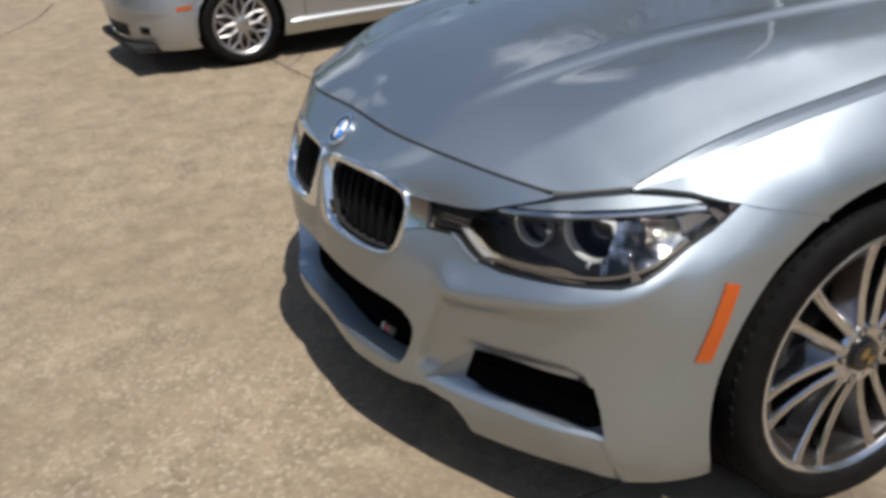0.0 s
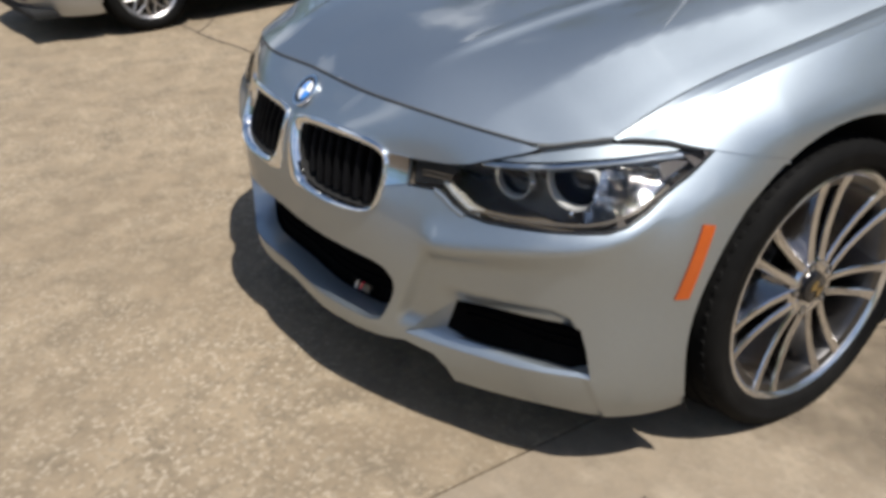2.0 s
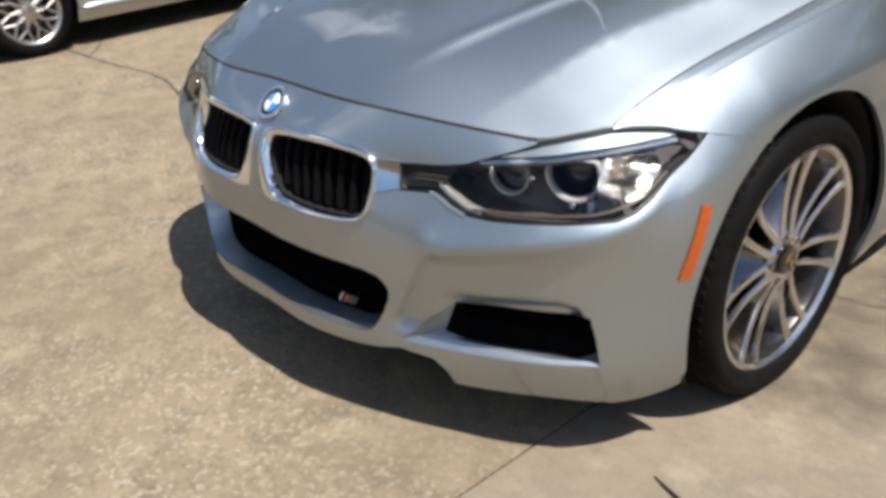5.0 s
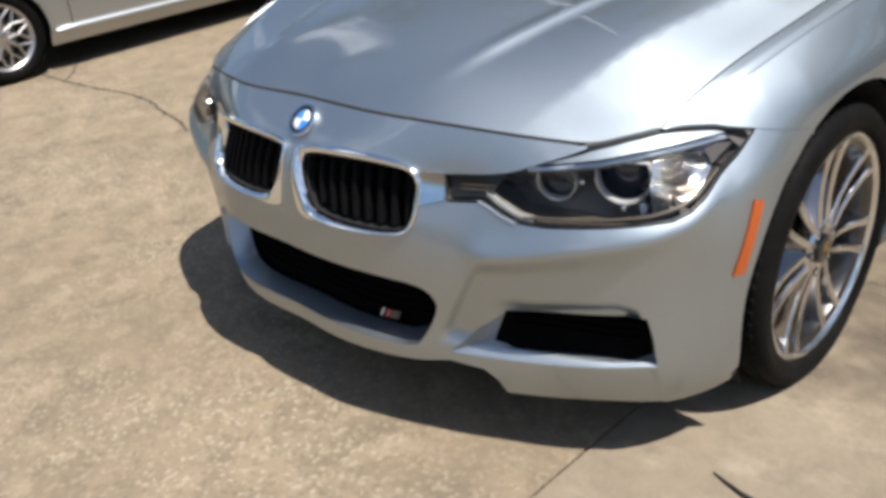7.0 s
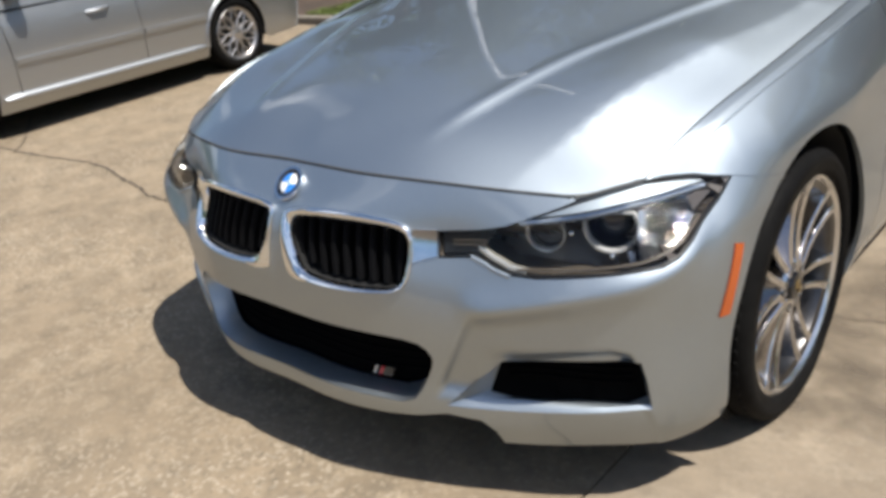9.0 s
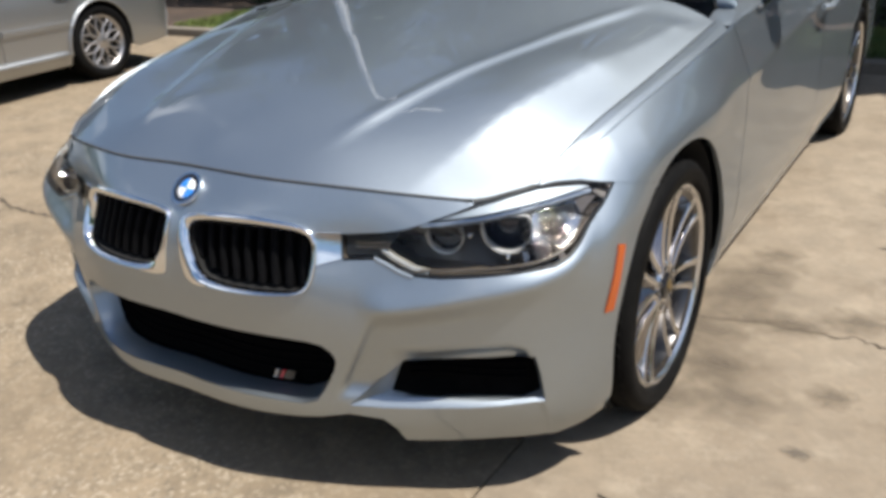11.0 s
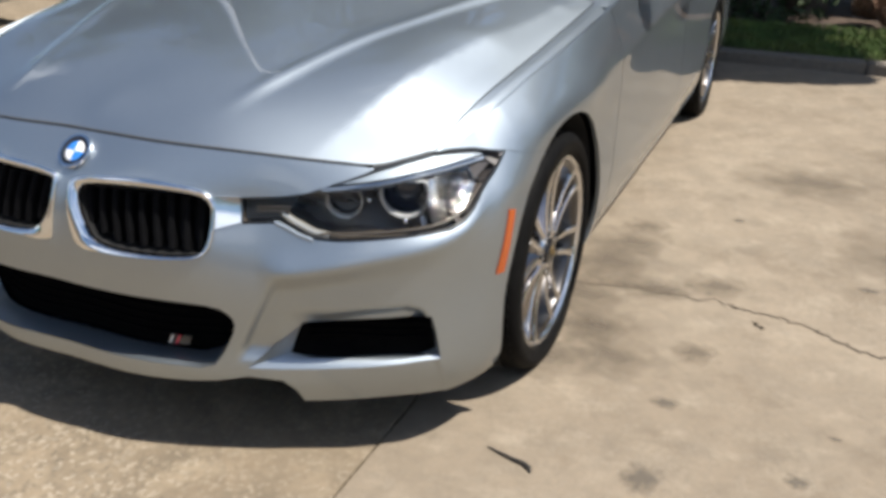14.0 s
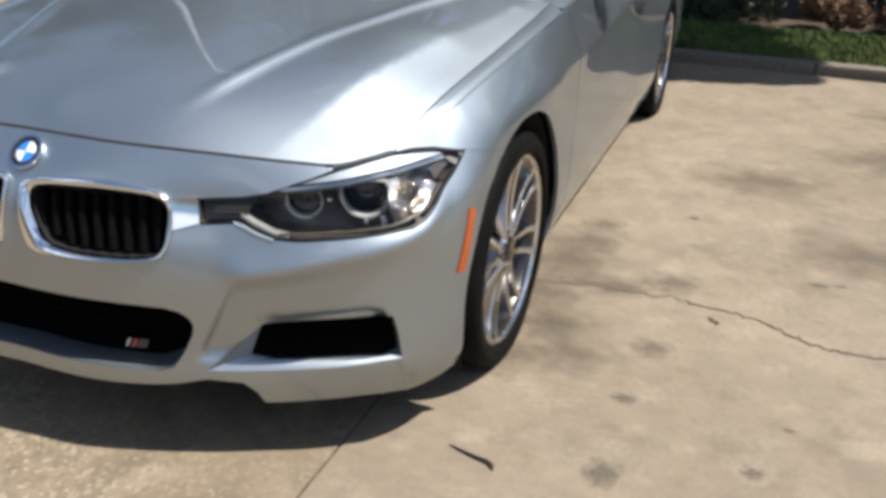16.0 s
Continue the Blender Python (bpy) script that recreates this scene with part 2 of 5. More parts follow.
def flipped(bm):
    """The mirror image across the car's middle."""
    for v in bm.verts:
        v.co.x = -v.co.x
    bmesh.ops.reverse_faces(bm, faces=bm.faces[:])
    return bm


def lathe(profile, n=48, axis="x"):
    """A body of revolution about the x axis, from (x, radius) points."""
    pts, faces = [], []
    for k in range(n):
        c, s = math.cos(2 * math.pi * k / n), math.sin(2 * math.pi * k / n)
        pts += [(x, r * c, r * s) for x, r in profile]
    m = len(profile)
    for k in range(n):
        for i in range(m - 1):
            faces.append((k * m + i, k * m + i + 1, (k + 1) % n * m + i + 1, (k + 1) % n * m + i))
    return mesh_of(pts, faces)


def loft(rings, closed=True, caps=False):
    """A sheet through rings of equally many points."""
    m = len(rings[0])
    pts = [p for ring in rings for p in ring]
    faces = []
    for j in range(len(rings) - 1):
        for i in range(m if closed else m - 1):
            k = (i + 1) % m
            faces.append((j * m + i, j * m + k, (j + 1) * m + k, (j + 1) * m + i))
    if caps:
        faces += [tuple(range(m))[::-1], tuple(range((len(rings) - 1) * m, len(rings) * m))]
    return mesh_of(pts, faces)


def tube(line, radius, n=8):
    """A round bar along a line of points; radius may change along it."""
    line = [Vector(p) for p in line]
    rings = []
    for i, p in enumerate(line):
        d = (line[min(i + 1, len(line) - 1)] - line[max(i - 1, 0)]).normalized()
        u = d.cross(Vector((0, 0, 1)) if abs(d.z) < 0.9 else Vector((1, 0, 0))).normalized()
        w = d.cross(u)
        r = radius[i] if isinstance(radius, (list, tuple)) else radius
        rings.append([p + (u * math.cos(t) + w * math.sin(t)) * r for t in (2 * math.pi * k / n for k in range(n))])
    return loft(rings, caps=True)


def box(size, at=(0, 0, 0), bevel=0.0, segments=2, turn=None):
    bm = bmesh.new()
    bmesh.ops.create_cube(bm, size=1.0)
    bmesh.ops.scale(bm, vec=size, verts=bm.verts)
    if bevel:
        bmesh.ops.bevel(bm, geom=bm.edges[:], offset=bevel, segments=segments, affect="EDGES", profile=0.6)
    bmesh.ops.transform(bm, matrix=(Matrix.Translation(at) @ turn) if turn else Matrix.Translation(at), verts=bm.verts)
    return bm


def joined(*parts):
    """Several meshes as one."""
    out = bmesh.new()
    for bm in parts:
        me = bpy.data.meshes.new("tmp")
        bm.to_mesh(me)
        bm.free()
        out.from_mesh(me)
        bpy.data.meshes.remove(me)
    return out


# ---- the silver sedan ----
def front_detail(b, z):
    """Creases of the front bumper: a shoulder line, and a slope that leads into the side vents."""
    ridge = cubic([0.45, 0.6, 0.71, 0.82, 0.9, 1.0], [0.474, 0.496, 0.520, 0.542, 0.564, 0.612], np.clip(b, .4, 1.05))
    gate = smooth_step((b - 0.46) / 0.08) * smooth_step((1.02 - b) / 0.12)
    under = (np.sqrt((z - ridge) ** 2 + .007 ** 2) - .007) / .030
    crest = 0.0160 * np.where(z > ridge, np.exp(-((z - ridge) / 0.034) ** 2), np.exp(-under)) * gate
    fold_a = np.interp(z, [0.22, 0.245, 0.48, 0.52], [0.378, 0.39, 0.505, 0.52])
    inset = -0.0185 * smooth_step((b - fold_a) / 0.022) * smooth_step((ridge - z) / 0.055) * smooth_step((0.93 - b) / 0.30) * smooth_step((z - 0.25) / 0.05)
    edge_z = np.interp(b, [.48, .60, .70, .784, .82, .84, .857], [.396, .398, .408, .412, .400, .366, .28])
    edge_b = np.interp(z, [.14, .27, .366, .403, .425], [.902, .857, .840, .820, .786])
    hollow = np.minimum(smooth_step((edge_z - z) / np.interp(b, [.6, .8], [.055, .034])), smooth_step((edge_b - b) / 0.014))
    slope = -0.024 * hollow * smooth_step((b - 0.50) / 0.10) * smooth_step((z - 0.272) / 0.016)
    slope = slope - 0.005 * smooth_step((edge_b - b) / 0.014) * smooth_step((b - 0.62) / 0.2) * smooth_step((0.285 - z) / 0.02)
    # The line along the doors and the swelling over the wheel.
    line = np.interp(b, [1.6, 1.98, 2.31, 2.80, 4.2, 5.0], [.715, .742, .765, .797, .865, .89])
    door = 0.009 * np.where(z > line, np.exp(-np.abs(z - line) / 0.055), np.exp(-np.abs(z - line) / 0.035)) * smooth_step((b - 1.68) / 0.35)
    flare = 0.012 * np.exp(-((z - 0.712) / 0.058) ** 2) * smooth_step((b - 1.08) / 0.2) * smooth_step((1.85 - b) / 0.25)
    return crest + slope + inset + door + flare


# The crease along the top of the front fender, in (way, height), and how far it lies inside the plan line.
CREASE = [(.93, .713), (.98, .726), (1.04, .740), (1.09, .757), (1.146, .774), (1.296, .803), (1.446, .828), (1.596, .854), (1.746, .878), (1.82, .890)]
CREASE_IN = [.100, .098, .095, .091, .086, .073, .059, .046, .034, .028]


def fender_round(b, z):
    """The rounding of the fender from its upright side up to the crease."""
    ways = [p[0] for p in CREASE]
    top, deep = np.interp(b, ways, [p[1] for p in CREASE]), np.interp(b, ways, CREASE_IN)
    power = np.interp(b, [1.02, 1.25], [1.3, 2.4])
    t = np.maximum((z - .58) / (top - .58), 0)
    share = smooth_step((b - .97) / .12) * smooth_step((z - .56) / .06) * smooth_step((2.4 - b) / .55)
    return share, -deep * t ** power


CAR = Skin(
    [(-.36, .02), (-.2, -.018), (0, -.03), (.2, -.018), (.36, .02), (.5, .066), (.62, .112), (.715, .16), (.79, .222), (.84, .292), (.872, .365),
     (.890, .45), (.897, .6), (.902, .9), (.905, 1.4), (.905, 2.2), (.905, 3.0), (.902, 3.6), (.885, 4.1), (.84, 4.42), (.72, 4.58), (.4, 4.63), (.0001, 4.64)],
    [0, .2, .36, .5, .62, .75, .86, .95, 1.04, 1.2, 1.5, 2.0],
    [.14, .2, .27, .36, .46, .54, .60, .66, .72, .80, .87],
    [[-.02, .008, .01, .002, 0, -.01, -.028, -.066, -.125, -.17, -.21],
     [-.02, .008, .01, .0, 0, -.01, -.030, -.062, -.115, -.165, -.205],
     [-.02, .0, .002, 0, -.002, -.02, -.045, -.065, -.1, -.15, -.2],
     [-.02, -.008, -.006, 0, -.003, -.026, -.05, -.068, -.095, -.145, -.195],
     [-.035, -.02, -.014, 0, 0, -.015, -.038, -.066, -.1, -.148, -.195],
     [-.05, -.022, -.008, 0, .002, -.005, -.026, -.066, -.107, -.15, -.195],
     [-.045, -.014, 0, .002, .004, .002, -.022, -.064, -.107, -.165, -.22]]
    + [[-.038, -.008, .004, .004, .004, .004, -.016, -.056, -.098, -.145, -.20],
       [-.034, -.008, .004, .005, .005, .002, -.010, -.042, -.076, -.120, -.170],
       [-.033, -.01, .002, .004, .003, 0, -.005, -.014, -.026, -.054, -.098],
       [-.03, -.012, 0, .003, .001, -.001, -.004, -.007, -.013, -.032, -.072],
       [-.06, -.03, -.012, 0, 0, -.001, -.002, -.005, -.009, -.017, -.034]],
    front_detail, fender_round)
HOOD_SEAM = [(0, .716), (.15, .717), (.33, .717), (.45, .713), (.55, .706), (.64, .699), (.73, .692)]
LAMP_TOP = [(.432, .627), (.52, .636), (.575, .646), (.632, .665), (.684, .680), (.73, .691), (.81, .703), (.897, .711), (.95, .710), (1.015, .706), (1.092, .691)]
LAMP_LOW = [(.435, .576), (.517, .582), (.535, .573), (.56, .564), (.59, .557), (.645, .557), (.74, .566), (.83, .573), (.88, .577), (.915, .588), (.95, .606), (.99, .631), (1.04, .656)]
HOOD_EDGE = [(.741, .318, .711), (.752, .40, .747), (.764, .50, .778), (.777, .65, .806), (.788, .80, .829), (.798, .95, .853), (.806, 1.10, .876), (.811, 1.26, .900)]
SEAM = rounded(HOOD_SEAM + LAMP_TOP[6:8], 2, False)
AXLE, ARCH_R, HUB_Z = 1.423, 0.381, 0.312


def arch(a0, start, end, n=22, radius=ARCH_R):
    """The rim of a wheel arch from one angle to another, in (way, height)."""
    return [(a0 + radius * math.cos(radians(start + (end - start) * i / n)), HUB_Z + radius * math.sin(radians(start + (end - start) * i / n))) for i in range(n + 1)]


def both_sides(half):
    return half + [(-a, z) for a, z in half[::-1] if abs(a) > 1e-6]


car = thing("sedan_car", "silver sport sedan with black twin grille parked on concrete", "car")
KIDNEY_OUT = rounded([(.014, .614), (.03, .636), (.108, .646), (.2, .652), (.275, .649), (.345, .641), (.376, .622), (.381, .57), (.375, .53), (.352, .502), (.28, .495), (.215, .492), (.145, .490), (.06, .488), (.036, .505)], 1)
KIDNEY_IN = rounded([(.043, .60), (.046, .622), (.085, .629), (.137, .633), (.209, .635), (.277, .632), (.345, .624), (.368, .606), (.368, .57), (.361, .525), (.34, .508), (.28, .503), (.21, .502), (.145, .503), (.088, .510), (.060, .555)], 1)
EAR = [(.372, .618), (.378, .626), (.431, .627), (.434, .577), (.379, .562)]
INTAKE = rounded(both_sides([(0, .395), (.13, .396), (.27, .397), (.375, .394), (.408, .372), (.414, .345), (.385, .284), (.350, .236), (.25, .240), (.11, .240), (0, .240)]), 1)
VENT_EDGE = [(.430, .244), (.508, .243), (.585, .244), (.70, .252), (.77, .258), (.83, .262), (.862, .264), (.852, .33), (.840, .375), (.80, .368), (.74, .364), (.675, .359), (.615, .354), (.557, .352)]
VENT_IN = [(.525, .282), (.57, .280), (.62, .280), (.70, .283), (.77, .284), (.82, .283), (.858, .282), (.849, .33), (.838, .371), (.80, .364), (.74, .360), (.675, .355), (.615, .350), (.555, .348)]
BUMPER = both_sides([p for p in SEAM if p[0] < .715] + [(.722, .687)] + [(a, z - .004) for a, z in LAMP_TOP[4:0:-1]] + [(.431, .625)] + [(a, z - .003) for a, z in LAMP_LOW] + [(1.094, .688)]
                    + [(1.18, .6675)] + arch(AXLE, 117, 203) + [(1.05, .158), (.97, .15), (.9, .143), (.79, .15), (.65, .152), (.55, .153), (.535, .186), (.506, .213), (.43, .222), (.36, .206), (.3, .2), (.1, .194), (0, .193)])
BUMPER = [(a, z - .0028 if z > .69 else z) for a, z in BUMPER]
bumper = part("front_bumper", patch(CAR, BUMPER, [KIDNEY_OUT + [], [(-a, z) for a, z in KIDNEY_OUT], INTAKE, VENT_EDGE, [(-a, z) for a, z in VENT_EDGE]], 0.0055), SILVER, car)


def along(c, t):
    """Points at shares t of the length of a curve through c."""
    d = np.r_[0, np.cumsum(np.linalg.norm(np.diff(c, axis=0), axis=1))]
    return cubic(d / d[-1], c, t)


def hood_mesh():
    """A thin-plate surface over the hood's outline in plan, with two raised lines."""
    from mathutils.geometry import delaunay_2d_cdt
    front = np.array([p for p in SEAM if p[0] < .885])
    f3 = CAR.at(front[:, 0], front[:, 1] + .0028)
    f3[0, 0] = 0
    side = along(np.array(HOOD_EDGE), np.linspace(0, 1, 60)) - (.0016, 0, -.001)
    f3 = np.concatenate([f3, side[side[:, 1] < 1.25]])
    rim = along(f3, np.linspace(0, 1, 110))
    rear = along(np.array([(0, 1.20, .992), (.25, 1.21, .988), (.5, 1.24, .970), (.68, 1.275, .942), tuple(f3[-1])]), np.linspace(0, 1, 20))[::-1][1:]
    half = np.concatenate([rim, rear])
    full = np.concatenate([half, (half * (-1, 1, 1))[::-1][1:-1]])
    mids = np.array([(0, .15, .757), (0, .24, .794), (0, .42, .848), (0, .70, .908), (0, 1.0, .960), (.30, .24, .782), (.36, .45, .838), (.42, .75, .895), (.46, 1.0, .935), (.62, .45, .812), (.66, .75, .872)])
    ctrl = np.concatenate([full[::2], mids, (mids[5:] * (-1, 1, 1))])

    def kernel(p, q):
        r2 = ((p[:, None] - q[None]) ** 2).sum(-1) + 1e-12
        return r2 * np.log(r2)

    n = len(ctrl)
    one = np.c_[np.ones(n), ctrl[:, :2]]
    a = np.zeros((n + 3, n + 3))
    a[:n, :n] = kernel(ctrl[:, :2], ctrl[:, :2]) + np.eye(n) * 2e-4
    a[:n, n:], a[n:, :n] = one, one.T
    w = np.linalg.solve(a, np.r_[ctrl[:, 2], 0, 0, 0])

    def height(p):
        return kernel(p, ctrl[:, :2]) @ w[:n] + np.c_[np.ones(len(p)), p] @ w[n:]

    outline = [tuple(p) for p in full[:, :2]]
    step = .013
    g = np.stack(np.meshgrid(np.arange(-.9, .9, step) + .0003, np.arange(.08, 1.45, step), indexing="ij"), -1).reshape(-1, 2)
    g = g[inside(outline, g[:, 0], g[:, 1])]
    far = np.min(((g[:, None] - full[None, :, :2]) ** 2).sum(-1), axis=1) > (.5 * step) ** 2
    ridge_y, bend_y = ([.1, .25, .45, .6, .8, 1.3], [.262, .307, .366, .418, .495, .645]), ([.1, .2, .35, .5, .65, .8, .95, 1.1, 1.3], [.49, .533, .580, .622, .660, .693, .722, .745, .768])
    rows = np.arange(.13, 1.235, .0095)
    creases = [np.interp(rows, *ridge_y) + d for d in (-.026, -.013, 0, .013, .026)] + [np.interp(rows, *bend_y)]
    chains = []
    for line in (np.c_[s * c, rows] for c in creases for s in (1, -1)):
        line = line[inside(outline, line[:, 0], line[:, 1])]
        chains.append(line[np.min(((line[:, None] - full[None, :, :2]) ** 2).sum(-1), axis=1) > .006 ** 2])
    lines = np.concatenate(chains)
    far &= np.min(((g[:, None] - lines[None]) ** 2).sum(-1), axis=1) > .0075 ** 2
    pts = outline + [tuple(p) for p in g[far]] + [tuple(p) for p in lines]
    ties, k = [(i, (i + 1) % len(outline)) for i in range(len(outline))], len(pts) - len(lines)
    for line in chains:
        ties += [(k + i, k + i + 1) for i in range(len(line) - 1) if math.dist(line[i], line[i + 1]) < .03]
        k += len(line)
    co, _, faces, *_ = delaunay_2d_cdt([Vector(p) for p in pts], ties, [], 0, 1e-7)
    co = np.array([tuple(c) for c in co])
    mid = np.array([co[list(f)].mean(0) for f in faces])
    z = height(co)
    edge = np.sqrt(np.min(((co[:, None] - full[None, :, :2]) ** 2).sum(-1), axis=1))
    near_rim = np.argmin(((co[:, None] - full[None, :, :2]) ** 2).sum(-1), axis=1)
    z = np.where(edge < 1e-6, full[near_rim, 2], z)
    x, y = np.abs(co[:, 0]), co[:, 1]
    line = np.interp(y, *ridge_y)
    bend = np.interp(y, *bend_y)
    ease = smooth_step((y - .18) / .18) * smooth_step((1.25 - y) / .2) * smooth_step(edge / .05)
    off = x - line
    reach = np.maximum(bend - line - .03, .02)
    past = np.clip((off - .03) / reach, 0, 1)
    rim_x = np.interp(y, half[:110, 1], half[:110, 0])
    outer = np.clip((x - bend) / np.maximum(rim_x - bend, .02), 0, 1)
    lift = ease * (.004 * np.exp(-(off / .022) ** 2) - .004 * smooth_step(off / .026))
    fade = smooth_step((y - .14) / .25) * smooth_step((1.22 - y) / .12)
    inner = z + lift + fade * .013 * past
    crest_z = height(np.c_[bend, y]) + fade * .013
    rim_z = np.interp(y, half[:110, 1], half[:110, 2])
    sharp = smooth_step((y - .17) / .06)
    z = np.where((x > bend) & (edge > 1e-6), sharp * ((crest_z + lift) * (1 - outer) + rim_z * outer) + (1 - sharp) * (z + (lift + fade * .013) * (1 - outer)), np.where(edge > 1e-6, inner, z))
    bm = mesh_of(np.c_[co, z], [f for f, ok in zip(faces, inside(outline, mid[:, 0], mid[:, 1])) if ok])
    bm.normal_update()
    if sum(f.normal.z for f in bm.faces) < 0:
        bmesh.ops.reverse_faces(bm, faces=bm.faces[:])
    return fold(bm, 0.016, (0, 0, 1))


hood = part("hood", hood_mesh(), SILVER, car)

# Side panels, built for one side and mirrored.
DOOR_2, REAR_AXLE = 3.12, 1.423 + 2.81
SILL = .19


def belt(a):
    return float(np.interp(a, [1.56, 2.05, 3.1, 4.2, 5.0], [.874, .910, .935, .955, .965]))


SHUT = [(1.845, .897), (1.90, .82), (1.95, .75), (1.962, .6), (1.945, .4), (1.937, SILL + .03)]
FENDER_TOP = rounded(CREASE, 2, False) + [(1.835, .896)]
PANELS = [
    ("fender", LAMP_TOP[7:8] + FENDER_TOP + [(a - .006, z) for a, z in SHUT] + [(1.931, SILL), (1.80, SILL)] + arch(AXLE, -18, 117) + [(1.18, .6695), (1.096, .6905), (1.015, .708), (.95, .712)]),
    ("front_door", SHUT + [(DOOR_2, SILL + .03), (DOOR_2, .5), (DOOR_2, .937), (2.6, .924), (2.05, .908)]),
    ("rear_door", [(DOOR_2 + .006, .937), (DOOR_2 + .006, SILL + .03), (3.80, SILL + .03), (3.84, .36), (3.93, .60), (4.10, .78), (4.16, .95), (3.6, .944)]),
    ("side_skirt", [(1.80, SILL - .005), (1.80, .145), (3.86, .145), (3.86, SILL + .02), (1.935, SILL + .025), (1.932, SILL - .005)]),
    ("quarter_panel", [(4.165, .952), (4.105, .78), (3.935, .60)] + arch(REAR_AXLE, 128, -10) + [(4.64, .19), (4.9, .20), (5.05, .30), (5.05, .955)]),
]
for name, outline in PANELS:
    step = {"fender": .0075, "front_door": .014}.get(name, .024)
    part(name, patch(CAR, outline, (), step), SILVER, car)
    part(name, flipped(patch(CAR, outline, (), step)), SILVER, car)

# ---- front of the sedan: grilles, vents, badges ----
def mirrored(a_side, poly):
    return [(a_side * a, z) for a, z in poly]


def duct(outer, inner, depth, start=0.0):
    """A funnel from an opening in the skin to a smaller one behind it."""
    n = len(outer)
    o, i = np.array(outer), np.array(inner)
    rings = [CAR.off(o[:, 0] * (1 - t) + i[:, 0] * t, o[:, 1] * (1 - t) + i[:, 1] * t, start + (depth - start) * t) for t in (0, 0.3, 0.65, 1)]
    bm = loft([[tuple(p) for p in ring] for ring in rings])
    bmesh.ops.recalc_face_normals(bm, faces=bm.faces)
    return bm


def spread(poly, n):
    """n points at even angles about the middle of a closed line."""
    p = np.array(even(poly, 0.002))
    c = (p.max(0) + p.min(0)) / 2
    s = (p - c) / ((p.max(0) - p.min(0)) / 2)
    ang = np.unwrap(np.arctan2(s[:, 1], s[:, 0]))
    if ang[-1] < ang[0]:
        p, ang = p[::-1], ang[::-1]
    k = np.argsort(np.mod(ang, 2 * math.pi))
    want = np.arange(n) * 2 * math.pi / n
    have = np.mod(ang, 2 * math.pi)[k]
    return [(float(np.interp(w, have, p[k, 0], period=2 * math.pi)), float(np.interp(w, have, p[k, 1], period=2 * math.pi))) for w in want]


def sheet(poly, depth, step=0.02):
    return patch(CAR, poly, (), step, depth, turn=0)


def bar_on_skin(points, depth, half, thick):
    """A bar that follows the skin, depth below it: half its width, and how far it reaches back."""
    p = np.array(points, float)
    d = np.gradient(p, axis=0)
    d /= np.linalg.norm(d, axis=1)[:, None]
    q = np.stack([-d[:, 1], d[:, 0]], 1) * half
    rings = []
    for sgn, dep in ((1, depth + thick), (1, depth + thick * .12), (.55, depth), (-.55, depth), (-1, depth + thick * .12), (-1, depth + thick)):
        rings.append(CAR.off(p[:, 0] + q[:, 0] * sgn, p[:, 1] + q[:, 1] * sgn, dep))
    rings = [[tuple(rings[k][i]) for k in range(6)] for i in range(len(p))]
    bm = loft(rings, closed=True, caps=True)
    bmesh.ops.recalc_face_normals(bm, faces=bm.faces)
    return bm


